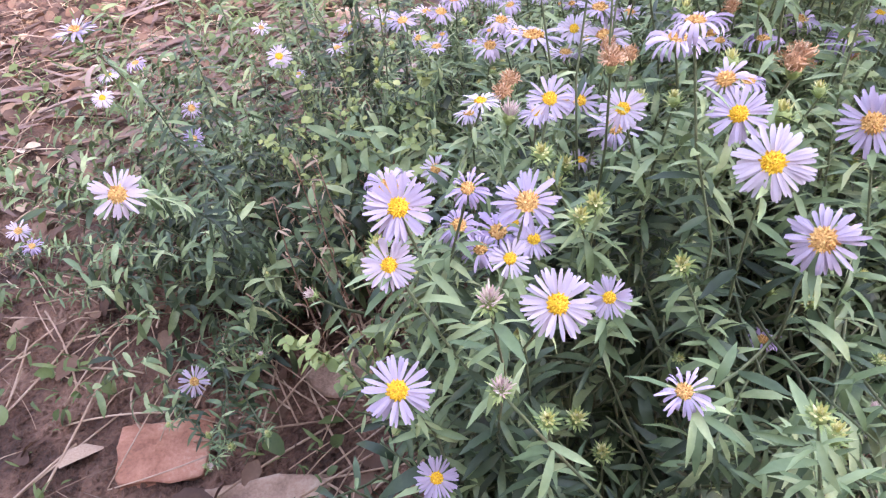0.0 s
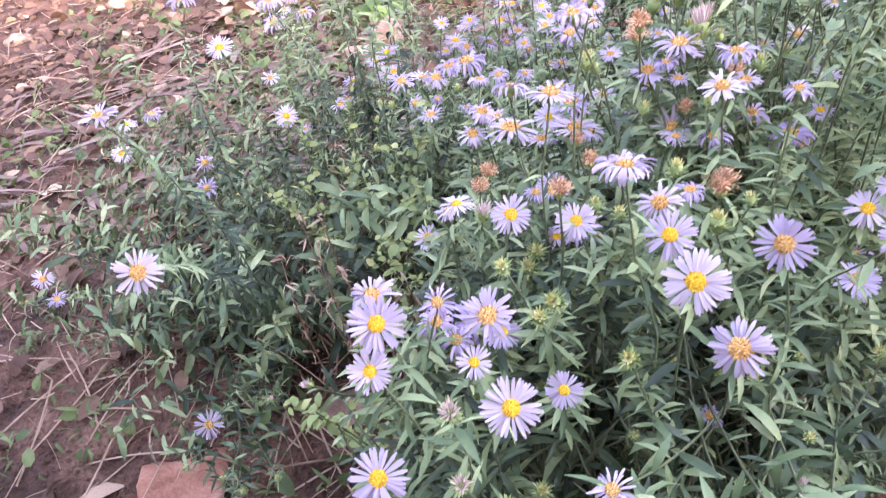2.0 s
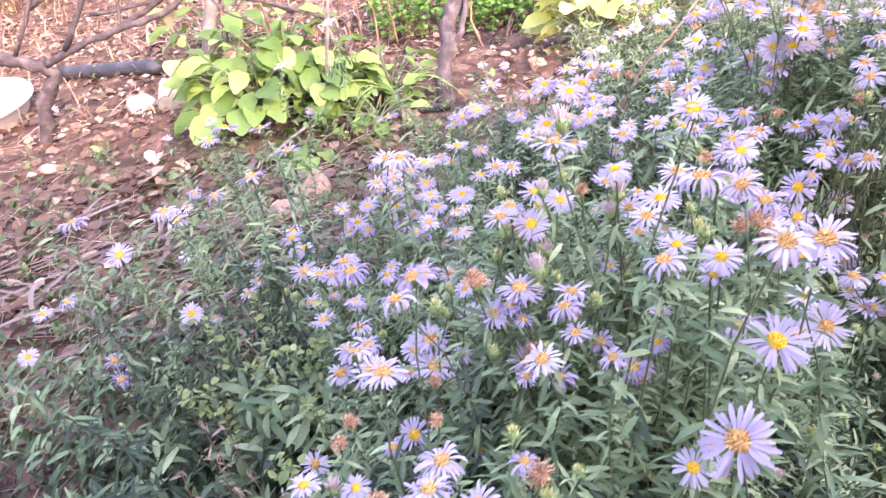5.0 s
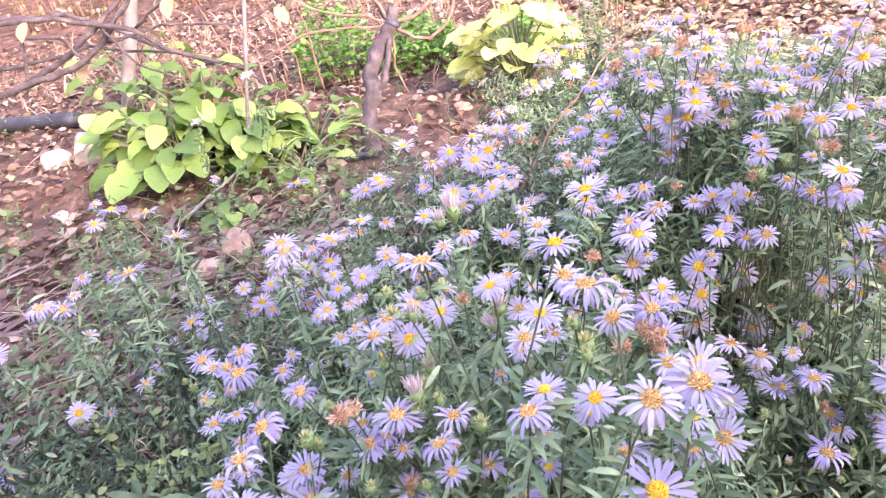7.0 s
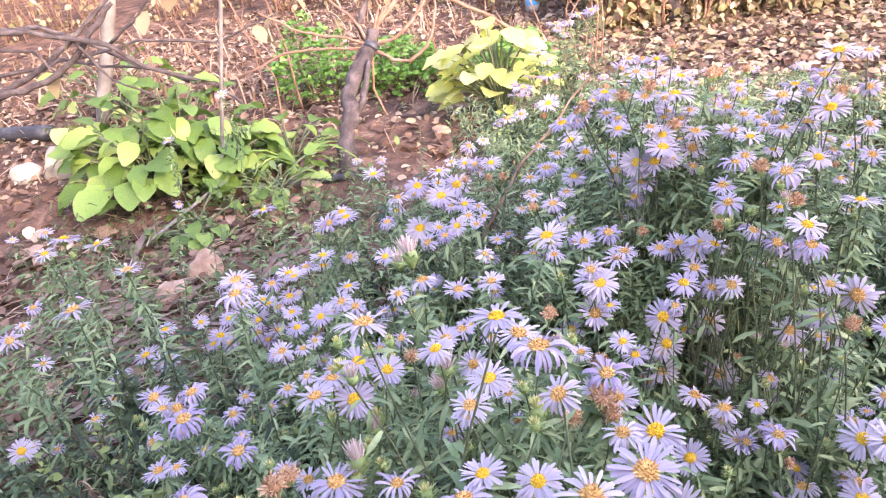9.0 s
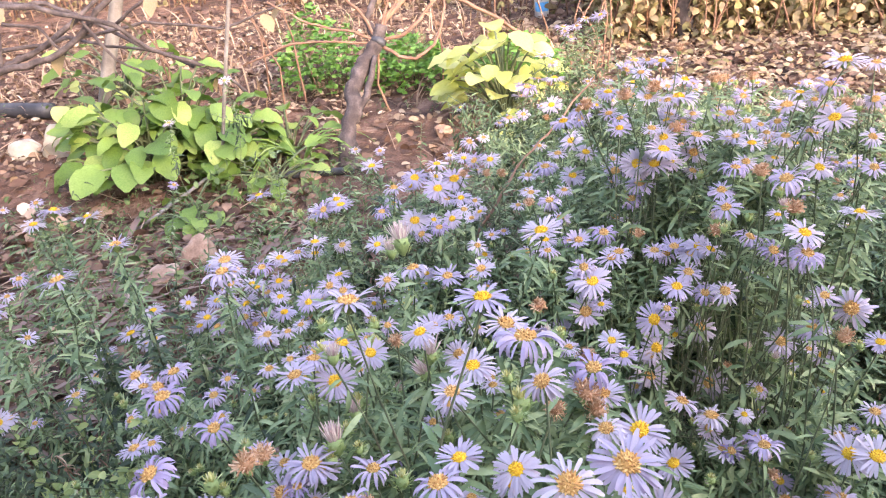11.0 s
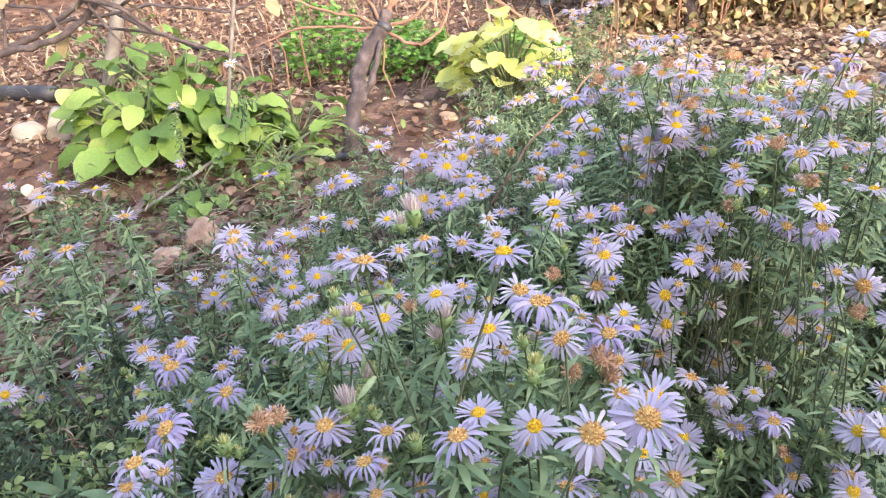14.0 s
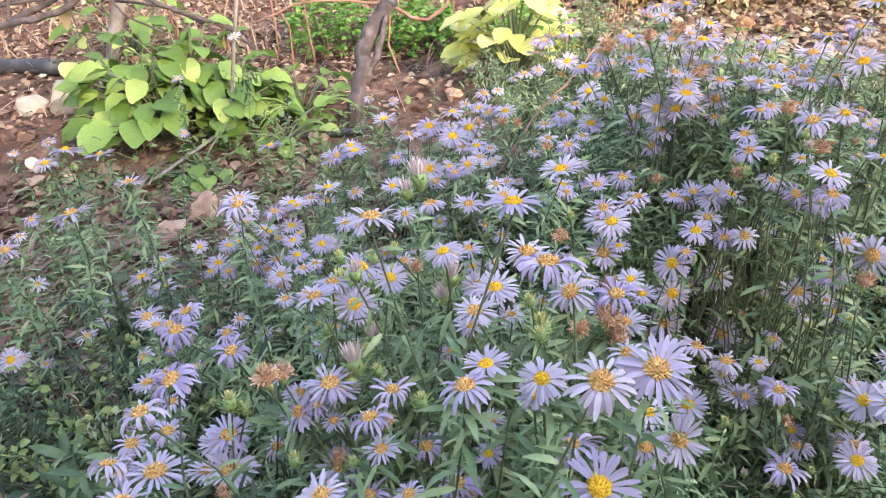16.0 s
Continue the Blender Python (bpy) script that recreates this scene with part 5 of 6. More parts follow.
for key, n, low, high, wide in (("near", 7, 0.015, 0.16, 0.04), ("edge", 5, 0.03, 0.18, 0.03), ("front", 5, 0.02, 0.25, 0.05), ("left", 2, 0.04, 0.2, 0.05),
                                ("back_left", 3, 0.02, 0.2, 0.06), ("middle", 3, 0.02, 0.25, 0.06), ("right", 6, 0.012, 0.16, 0.045), ("far", 4, 0.02, 0.2, 0.06), ("distant", 4, 0.02, 0.3, 0.1)):
    filling(plants[key], n, low, high, wide)
for key, x0, x1, y0, y1, n in (("right", 0.45, 1.05, 0.62, 1.06, 560), ("front", 0.16, 0.58, 0.54, 0.84, 260), ("near", 0.12, 0.42, 0.34, 0.58, 150),
                               ("far", 0.42, 1.3, 1.0, 1.65, 320), ("middle", 0.0, 0.45, 0.72, 1.3, 260)):
    for _ in range(n):                                 # tufts that close the top of each clump
        x, y = R.uniform(x0, x1), R.uniform(y0, y1)
        top = Vector((x, y, min(canopy(x, y) - R.uniform(0.005, 0.09), view_cap(x, y) - 0.01, 0.74)))
        if top.z > 0.3 and clear_of_camera(top, 0.24) and not hollow(top):
            plants[key].branch(top, 1.0, 1.7)
for _ in range(12):
    plants["near"].branch((R.uniform(0.12, 0.20), R.uniform(0.19, 0.23), R.uniform(0.56, 0.61)), 1.15)
for key, n, wide, low, high in (("near", 100, 0.05, -0.005, 0.08), ("edge", 30, 0.035, 0.0, 0.07), ("front", 120, 0.05, -0.01, 0.08), ("left", 14, 0.05, 0.0, 0.1),
                                ("back_left", 20, 0.05, 0.0, 0.08), ("middle", 50, 0.05, 0.0, 0.08), ("right", 60, 0.05, -0.01, 0.1), ("far", 50, 0.06, 0.0, 0.1)):
    for at in [R.choice(plants[key].tops) for _ in range(n)]:
        top = at + Vector((R.gauss(0, wide), R.gauss(0, wide), -R.uniform(low, high)))
        top.z = min(top.z, canopy(top.x, top.y) - 0.01)
        if clear_of_camera(top, 0.24):
            plants[key].bud_twig(top)
for p in plants.values():
    p.finish()


# ---------------------------------------------------------------- litter on the ground
def scatter_leaves(name, label, template_set, material, spots, lo, hi, lift, parent=None):
    fo = Foliage()
    for x, y in off_brick(spots):
        z = ground_height(x, y) + R.uniform(0.002, lift)
        a = R.uniform(0, 6.28)
        fo.put(R.choice(template_set), leaf_frame(Vector((x, y, z)), Vector((math.cos(a), math.sin(a), R.uniform(-0.15, 0.3))), R.uniform(lo, hi), R.gauss(0, 0.5)))
    return tagged(new(name, fo.mesh(name, material)), label, "plant litter", kind="stuff")


def spots(n, x0, x1, y0, y1):
    return [(R.uniform(x0, x1), R.uniform(y0, y1)) for _ in range(n)]


def off_brick(places):
    return [(x, y) for x, y in places if not (-0.55 < x < -0.32 and 0.53 < y < 0.70)]


def ragged(places, by=0.16):
    """The same places, strayed so that the patch has no straight edge."""
    return [(x + R.gauss(0, by), y + R.gauss(0, by)) for x, y in places]


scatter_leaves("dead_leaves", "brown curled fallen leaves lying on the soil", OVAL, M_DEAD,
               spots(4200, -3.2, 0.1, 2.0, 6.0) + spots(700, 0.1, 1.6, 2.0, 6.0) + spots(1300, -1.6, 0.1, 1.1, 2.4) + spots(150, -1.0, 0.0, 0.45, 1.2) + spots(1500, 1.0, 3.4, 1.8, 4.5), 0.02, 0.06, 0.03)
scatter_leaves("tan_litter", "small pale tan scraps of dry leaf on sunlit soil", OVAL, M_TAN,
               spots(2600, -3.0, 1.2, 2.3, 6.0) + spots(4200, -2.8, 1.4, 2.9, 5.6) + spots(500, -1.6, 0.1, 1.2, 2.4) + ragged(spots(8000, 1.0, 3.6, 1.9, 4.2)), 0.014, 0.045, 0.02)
scatter_leaves("hedge_litter", "yellow-brown withered leaves fallen under the dry hedge", OVAL, M_HEDGE, ragged(spots(3000, 1.1, 3.6, 2.0, 4.2)), 0.016, 0.045, 0.04)


def strap_mesh():
    """A long dry blade lying along +x, slightly arched and curled."""
    ln, w, b = R.uniform(0.10, 0.30), R.uniform(0.007, 0.020), Buf()
    line = curve_points((0, 0, 0.004), (ln * 0.5, R.uniform(-0.2, 0.2) * ln, R.uniform(0.004, 0.03)), (ln, R.uniform(-0.1, 0.1) * ln, 0.002), 6)
    blade(b, line, [w * 0.7, w, w * 1.05, w, w * 0.9, w * 0.6, w * 0.1], Vector((0, 1, 0)), Vector((0, 0, 1)), R.uniform(-0.3, 0.3))
    return b.mesh("fallen_reed", M_STRAP_ONE)


STRAPS = [strap_mesh() for _ in range(14)]
for x, y in spots(150, -1.5, -0.45, 1.25, 2.1) + spots(50, -0.5, 0.0, 1.5, 2.2):
    ob = new("fallen_reed", R.choice(STRAPS))
    ob.matrix_world = pose(x, y, ground_height(x, y) + R.uniform(0.004, 0.02), R.uniform(-12, 12), R.uniform(-4, 3), math.degrees(R.gauss(0.2, 0.7)))
    tagged(ob, "long dry pinkish-tan reed strip matted on the soil", "dry reed", "dry reeds on the soil")


def stalk_mesh(ln, r):
    b = Buf()
    tube(b, curve_points((0, 0, 0.003), (ln * 0.5, 0, R.uniform(0.005, 0.035)), (ln, R.uniform(-0.25, 0.25) * ln, R.uniform(0.002, 0.02)), 5), [r] * 6, 5)
    return b.mesh("straw_stalk", M_STRAW)


STALKS = [stalk_mesh(R.uniform(0.10, 0.24), R.uniform(0.001, 0.002)) for _ in range(10)]
for x, y in spots(50, -0.75, -0.06, 0.48, 0.98):
    ob = new("straw_stalk", R.choice(STALKS))
    ob.matrix_world = pose(x, y, ground_height(x, y), R.uniform(-4, 4), R.uniform(-8, 3), R.uniform(0, 360))
    tagged(ob, "dry tan straw stalk lying on the soil", "straw", "straw stalks on the soil")
for x, y in spots(26, -0.30, 0.06, 0.58, 0.82):
    ob = new("straw_stalk", R.choice(STALKS))
    ob.matrix_world = pose(x, y, ground_height(x, y) - 0.004, R.uniform(-10, 10), -R.uniform(15, 75), R.uniform(0, 360))
    tagged(ob, "dry tan straw stalk leaning among the asters", "straw", "straw stalks on the soil")
straw = Buf()
for x, y in spots(100, -1.0, 0.0, 0.42, 1.1) + spots(700, -1.6, 0.05, 0.9, 2.3) + spots(500, -2.8, 1.2, 2.0, 5.0):
    a, ln = R.uniform(0, 6.28), R.uniform(0.03, 0.22)
    z = ground_height(x, y) + 0.004
    mid = (x + math.cos(a) * ln * 0.5, y + math.sin(a) * ln * 0.5, z + R.uniform(0.0, 0.035))
    end = (x + math.cos(a + R.uniform(-0.4, 0.4)) * ln, y + math.sin(a) * ln, z + R.uniform(0.0, 0.03))
    r = R.uniform(0.0005, 0.0019)
    tube(straw, curve_points((x, y, z), mid, end, 4), [r] * 5, 4)
tagged(new("straw", straw.mesh("straw", M_STRAW)), "dry broken straw stalks strewn over the soil", "straw", kind="stuff")
weeds = Foliage()
for x, y in off_brick(spots(60, -1.1, -0.1, 0.5, 1.2)) + spots(330, -1.2, 0.2, 1.2, 2.5) + spots(170, -0.7, 0.3, 1.5, 2.35) + spots(120, -2.5, 1.6, 2.2, 4.0):
    h = R.uniform(0.02, 0.14 if y < 1.5 else 0.19)
    for k in range(R.randint(7, 13)):
        a = R.uniform(0, 6.28)
        weeds.put(R.choice(LEAVES + OVAL[:1]), leaf_frame(Vector((x + R.gauss(0, 0.012), y + R.gauss(0, 0.012), ground_height(x, y) + R.random() * h)),
                                                          Vector((math.cos(a), math.sin(a), R.uniform(0.2, 1.4))), R.uniform(0.012, 0.035), R.uniform(-1, 1)))
tagged(new("weeds", weeds.mesh("weeds", M_WEED)), "small green weeds sprouting from the soil", "weeds", kind="stuff")
clods = Buf()
for x, y in spots(7500, -1.0, 0.05, 0.4, 1.1) + spots(900, -2.2, 1.5, 1.3, 4.5):
    r = R.uniform(0.002, 0.009) if y < 1.1 else R.uniform(0.003, 0.012)
    z = ground_height(x, y)
    k = [Vector((R.uniform(0.7, 1.2), R.uniform(0.7, 1.2), R.uniform(0.5, 0.9))) * r for _ in range(6)]
    vs = [(x + k[0].x, y, z), (x, y + k[1].y, z), (x - k[2].x, y, z), (x, y - k[3].y, z), (x, y, z + k[4].z), (x, y, z - r)]
    clods.add(vs, [(0, 1, 4), (1, 2, 4), (2, 3, 4), (3, 0, 4), (1, 0, 5), (2, 1, 5), (3, 2, 5), (0, 3, 5)])
tagged(new("soil_clods", clods.mesh("soil_clods", M_SOIL, False)), "loose crumbs and clods of brown soil", "soil", kind="stuff")


def lump(name, label, category, at, size, material, turn=0.0, blocky=0.0, seed=0, sunk=0.3):
    """A rough stone or broken piece, resting on the ground."""
    bm = bmesh.new()
    if blocky:
        bmesh.ops.create_cube(bm, size=1)
        bmesh.ops.subdivide_edges(bm, edges=bm.edges[:], cuts=9, use_grid_fill=True)
        for v in bm.verts:
            far = max(abs(v.co.x), abs(v.co.y), abs(v.co.z)) and v.co.length
            v.co *= 1 - 0.10 * max(0.0, far - 0.62) / 0.25
    else:
        bmesh.ops.create_icosphere(bm, subdivisions=3, radius=0.5)
    for v in bm.verts:
        n1 = noise.noise_vector(v.co * 2.2 + Vector((seed * 7.3, 0, 0)))
        n2 = noise.noise_vector(v.co * 7 + Vector((0, seed * 3.1, 0)))
        v.co += n1 * (0.13 if blocky else 0.16) + n2 * (0.03 if blocky else 0.025)
        if not blocky:
            v.co.z = max(v.co.z, -0.3)
    bmesh.ops.scale(bm, vec=size, verts=bm.verts)
    me = bpy.data.meshes.new(name)
    bm.to_mesh(me)
    me.materials.append(material)
    me.polygons.foreach_set("use_smooth", [True] * len(me.polygons))
    ob = new(name, me)
    ob.matrix_world = pose(at[0], at[1], ground_height(at[0], at[1]) + size[2] * (0.5 - sunk), R.uniform(-6, 6), R.uniform(-6, 6), turn)
    return tagged(ob, label, category)


lump("brick_fragment", "broken red brick half sunk in the soil", "brick", (-0.425, 0.612), (0.125, 0.105, 0.04), M_BRICK, 12, 1, 1, 0.74)
lump("stone_slab", "flat pinkish stone at the edge of the bed", "stone", (-0.27, 0.53), (0.16, 0.06, 0.04), M_STONE, 5, 1, 2, 0.72)
lump("stone", "flat pinkish-grey stone among the asters", "stone", (-0.185, 0.735), (0.115, 0.08, 0.05), M_STONE, 20, 0, 3, 0.66)
lump("stone", "rounded pinkish stone behind the asters", "stone", (-0.33, 1.94), (0.11, 0.08, 0.05), M_STONE, 70, 0, 4)
lump("stone", "upright pinkish stone behind the asters", "stone", (-0.24, 2.0), (0.09, 0.08, 0.12), M_STONE, 10, 0, 5)
lump("pale_rock", "whitish rock lit by the sun", "rock", (-0.95, 3.13), (0.15, 0.12, 0.17), M_PALE, 30, 0, 6)
lump("pale_rock", "small whitish rock beside a larger one", "rock", (-1.12, 3.16), (0.13, 0.12, 0.09), M_PALE, 80, 0, 7)
for i, (x, y, s) in enumerate(((-1.3, 2.6, 0.08), (-0.75, 2.75, 0.07), (-1.05, 2.45, 0.06), (0.05, 2.5, 0.08), (0.55, 2.75, 0.07), (-1.6, 2.4, 0.09), (-0.55, 1.75, 0.05), (-0.9, 1.9, 0.06))):
    lump("pebble", "brownish pebble lying on the soil", "pebble", (x, y), (s, s * 0.8, s * 0.55), M_STONE, i * 40, 0, 10 + i)


def single_leaf(name, label, at, turn, length, material, template, raise_by=0.012, tip=0.05):
    b = Buf()
    b.add(template[0], template[1])
    ob = new(name, b.mesh(name, material))
    a = radians(turn)
    ob.matrix_world = leaf_frame(Vector((at[0], at[1], ground_height(*at[:2]) + raise_by)), Vector((math.cos(a), math.sin(a), tip)), length, 0.15)
    return tagged(ob, label, "leaf")


single_leaf("fallen_leaf", "pale tan fallen leaf lying beside the brick", (-0.565, 0.585), 40, 0.062, M_STRAW, OVAL[2])
single_leaf("fallen_leaf", "orange-yellow fallen leaf in the sun", (-1.33, 4.0), 10, 0.13, M_STRAW, OVAL[0], 0.03, 0.2)
heap = Foliage()
for _ in range(26):
    a = R.uniform(0, 6.28)
    x, y = -0.80 + R.gauss(0, 0.07), 2.33 + R.gauss(0, 0.06)
    heap.put(R.choice(OVAL), leaf_frame(Vector((x, y, ground_height(x, y) + R.uniform(0.005, 0.05))), Vector((math.cos(a), math.sin(a), R.uniform(-0.2, 0.6))), R.uniform(0.05, 0.09), R.gauss(0, 0.6)))
tagged(new("pale_leaf_heap", heap.mesh("pale_leaf_heap", M_STRAW)), "small heap of pale dry leaves on the soil", "leaf heap", kind="stuff")


# ---------------------------------------------------------------- sticks, vines, poles
def stick(name, label, category, line, r0, r1, material, knots=0.0):
    line = [Vector(p) for p in line]
    pts = []
    for i in range(len(line) - 1):
        for k in range(4):
            p = line[i].lerp(line[i + 1], k / 4)
            pts.append(p + Vector([R.uniform(-1, 1) * knots for _ in range(3)]))
    pts.append(line[-1])
    b = Buf()
    tube(b, pts, [r0 + (r1 - r0) * i / (len(pts) - 1) + R.uniform(-0.12, 0.16) * r0 * (1 if knots else 0) for i in range(len(pts))], 8)
    return b.mesh(name, material)


def loose(name, label, category, line, r0, r1, material, knots=0.0):
    return tagged(new(name, stick(name, label, category, line, r0, r1, material, knots)), label, category)


loose("stick", "thin weathered grey stick lying slantwise over weeds", "stick", [(-0.47, 2.24, 0.02), (-0.33, 2.38, 0.06), (-0.18, 2.55, 0.10)], 0.006, 0.004, M_WOOD, 0.002)
loose("dry_flower_stem", "tall leafless brown dried stem among asters", "dry stem", [(0.31, 1.02, 0.0), (0.345, 1.03, 0.30), (0.37, 1.02, 0.49), (0.42, 1.064, 0.536), (0.472, 1.116, 0.574), (0.526, 1.149, 0.602), (0.60, 1.20, 0.645)], 0.0032, 0.0010, M_CANE, 0.002)


def vine(label, base, trunk, r0, r1, arms, canes, cane_material=M_CANE):
    """A pruned grape vine: trunk, thick arms and thin canes."""
    ob = thing("grape_vine", label, "grape vine", base, "grape vines behind the bed")
    back = Matrix.Translation(-Vector(base))
    part("trunk", stick("trunk", "", "", trunk, r0, r1, M_BARK, 0.006), ob, back, "shaggy grey-brown bark")
    for line, a, b in arms:
        part("arm", stick("arm", "", "", line, a, b, M_BARK, 0.005), ob, back)
    for line, a, b in canes:
        part("cane", stick("cane", "", "", line, a, b, cane_material, 0.004), ob, back, "thin brown cane")
    return ob


fork = (0.350, 2.86, 0.345)
main_vine = vine("old grape vine with twisted trunk and pruned canes", (0.178, 2.535, 0.0),
     [(0.178, 2.535, -0.03), (0.185, 2.57, 0.06), (0.20, 2.63, 0.12), (0.235, 2.68, 0.17), (0.235, 2.74, 0.23), (0.29, 2.81, 0.29), fork, (0.37, 2.88, 0.40)], 0.032, 0.024,
     [([(0.215, 2.65, 0.13), (0.28, 2.70, 0.20), (0.33, 2.80, 0.31)], 0.014, 0.011), ([fork, (0.32, 2.90, 0.42), (0.366, 2.938, 0.50), (0.34, 2.95, 0.62)], 0.014, 0.009)],
     [([fork, (0.45, 2.849, 0.365), (0.566, 2.89, 0.454), (0.66, 2.93, 0.60)], 0.0065, 0.004),
      ([fork, (0.42, 2.82, 0.29), (0.478, 2.80, 0.282), (0.55, 2.82, 0.32), (0.586, 2.846, 0.381), (0.619, 2.913, 0.504), (0.62, 2.95, 0.66)], 0.0065, 0.004),
      ([fork, (0.399, 2.893, 0.432), (0.474, 2.933, 0.515), (0.56, 2.96, 0.66)], 0.006, 0.003),
      ([fork, (0.40, 2.90, 0.47), (0.39, 2.95, 0.62)], 0.006, 0.003), ([fork, (0.31, 2.88, 0.44), (0.22, 2.9, 0.54), (0.16, 2.92, 0.66)], 0.006, 0.003),
      ([fork, (0.27, 2.86, 0.39), (0.12, 2.88, 0.43), (-0.02, 2.9, 0.52)], 0.005, 0.003), ([fork, (0.05, 2.9, 0.37), (-0.15, 2.9, 0.31)], 0.005, 0.003),
      ([(0.37, 2.88, 0.40), (0.53, 3.07, 0.50), (0.712, 3.027, 0.414), (0.831, 2.977, 0.348), (0.936, 2.914, 0.255)], 0.009, 0.006),
      ([fork, (0.33, 2.83, 0.20), (0.36, 2.80, 0.10)], 0.005, 0.003)])
b = Buf()
tube(b, [(0.344, 2.855, 0.337), (0.350, 2.86, 0.345), (0.356, 2.866, 0.353)], [0.029, 0.030, 0.029], 12)
part("tie", b.mesh("tie", M_PIPE), main_vine, Matrix.Translation((-0.178, -2.535, 0.0)), "dark plastic tie round the fork")
vine("low grape vine with two bent dark trunks", (-1.47, 2.95, 0.0),
     [(-1.47, 2.95, -0.03), (-1.42, 2.95, 0.10), (-1.39, 2.95, 0.17), (-1.30, 2.95, 0.25), (-1.33, 2.94, 0.30), (-1.45, 2.92, 0.36)], 0.032, 0.022,
     [([(-1.33, 2.94, 0.30), (-1.10, 2.88, 0.37), (-0.95, 2.85, 0.40), (-0.78, 2.85, 0.42), (-0.67, 2.85, 0.48), (-0.58, 2.85, 0.56), (-0.48, 2.86, 0.64)], 0.014, 0.008),
      ([(-1.76, 3.05, -0.02), (-1.70, 3.05, 0.15), (-1.71, 3.05, 0.24), (-1.68, 3.0, 0.33), (-1.45, 2.92, 0.36)], 0.030, 0.024)],
     [([(-1.20, 2.90, 0.35), (-0.95, 2.82, 0.62), (-0.75, 2.8, 0.60), (-0.52, 2.8, 0.52), (-0.44, 2.8, 0.43), (-0.20, 2.8, 0.32), (-0.13, 2.8, 0.22)], 0.011, 0.005),
      ([(-0.95, 2.85, 0.40), (-0.92, 2.9, 0.55), (-0.80, 2.9, 0.52), (-0.74, 2.9, 0.42)], 0.008, 0.004),
      ([(-1.33, 3.0, 0.50), (-1.047, 3.046, 0.604), (-0.929, 3.028, 0.590), (-0.786, 3.009, 0.579), (-0.644, 2.96, 0.515), (-0.483, 2.895, 0.427), (-0.307, 2.832, 0.344)], 0.012, 0.005),
      ([(-0.98, 2.96, 0.39), (-0.912, 2.981, 0.413), (-0.808, 2.997, 0.456), (-0.70, 3.024, 0.517), (-0.548, 3.077, 0.63)], 0.012, 0.007),
      ([(-1.1, 3.0, 0.44), (-0.842, 2.993, 0.443), (-0.755, 2.996, 0.462), (-0.62, 2.963, 0.424), (-0.383, 2.917, 0.379)], 0.008, 0.004),
      ([(-0.64, 2.82, 0.57), (-0.55, 2.8, 0.40), (-0.42, 2.78, 0.33)], 0.006, 0.003),
      ([(-1.4, 2.92, 0.36), (-1.2, 2.9, 0.6), (-0.9, 2.88, 0.8)], 0.009, 0.005),
      ([(-0.67, 2.85, 0.48), (-0.45, 2.9, 0.50), (-0.2, 2.95, 0.44), (0.05, 2.95, 0.50)], 0.007, 0.003),
      ([(-0.52, 2.8, 0.52), (-0.38, 2.75, 0.60), (-0.30, 2.72, 0.70)], 0.006, 0.003)], M_BARK)
for x, y, h in ((-0.42, 3.0, 0.55), (-0.30, 3.2, 0.6), (-0.05, 3.05, 0.5), (0.02, 3.3, 0.6), (-0.55, 3.3, 0.5), (0.60, 3.1, 0.45), (0.95, 3.7, 0.6), (-0.15, 3.5, 0.6), (1.25, 3.2, 0.45), (1.20, 3.3, 0.5), (1.27, 3.28, 0.4), (1.31, 3.2, 0.52), (1.16, 3.36, 0.42), (1.36, 3.25, 0.38), (1.23, 3.1, 0.34)):
    loose("dry_stalk", "thin upright dry brown stalk", "dry stalk", [(x, y, -0.02), (x + R.uniform(-0.05, 0.05), y, h * 0.5), (x + R.uniform(-0.12, 0.12), y, h)], 0.0045, 0.0025, M_CANE, 0.003)
for x, y, z in ((-0.62, 2.82, 0.57), (-0.50, 2.80, 0.53), (-0.36, 2.76, 0.61), (-0.28, 2.72, 0.68), (-0.05, 2.95, 0.47), (0.03, 2.95, 0.50), (-0.74, 2.9, 0.44), (0.10, 3.0, 0.62), (0.40, 2.9, 0.62), (-0.85, 2.8, 0.61), (-0.20, 2.8, 0.33), (0.47, 2.92, 0.70)):
    b = Buf()
    b.add(*R.choice(OVAL))
    ob = new("vine_leaf", b.mesh("vine_leaf", M_HEDGE))
    a = R.uniform(0, 6.28)
    ob.matrix_world = leaf_frame(Vector((x, y, z)), Vector((math.cos(a), math.sin(a), -0.9)), R.uniform(0.07, 0.11), R.uniform(-0.6, 0.6))
    tagged(ob, "withered olive-yellow leaf hanging from a vine cane", "leaf", "hanging vine leaves")
vine("distant grape vine trunk before the dry hedge", (1.92, 3.7, 0.0), [(1.92, 3.7, -0.03), (1.90, 3.7, 0.2), (1.94, 3.72, 0.5), (1.92, 3.75, 1.0)], 0.06, 0.045, [], [])
loose("pole", "pale weathered wooden trellis pole", "pole", [(-0.95, 3.6, -0.05), (-0.72, 3.6, 0.48), (-0.50, 3.6, 1.1)], 0.028, 0.026, M_WOOD, 0.001)
loose("rod", "thin grey upright support rod", "rod", [(-0.26, 2.5, -0.05), (-0.18, 2.5, 0.27), (0.05, 2.5, 1.1)], 0.006, 0.006, M_WOOD, 0.0)
loose("pipe", "dark grey pipe lying on the soil", "pipe", [(-1.75, 3.85, 0.035), (-1.40, 3.72, 0.035), (-1.15, 3.62, 0.035)], 0.038, 0.038, M_PIPE)
loose("hose", "thin grey hose lying beside the vine trunk", "hose", [(-0.05, 2.52, 0.02), (0.08, 2.5, 0.02), (0.20, 2.48, 0.02)], 0.014, 0.014, M_PIPE)

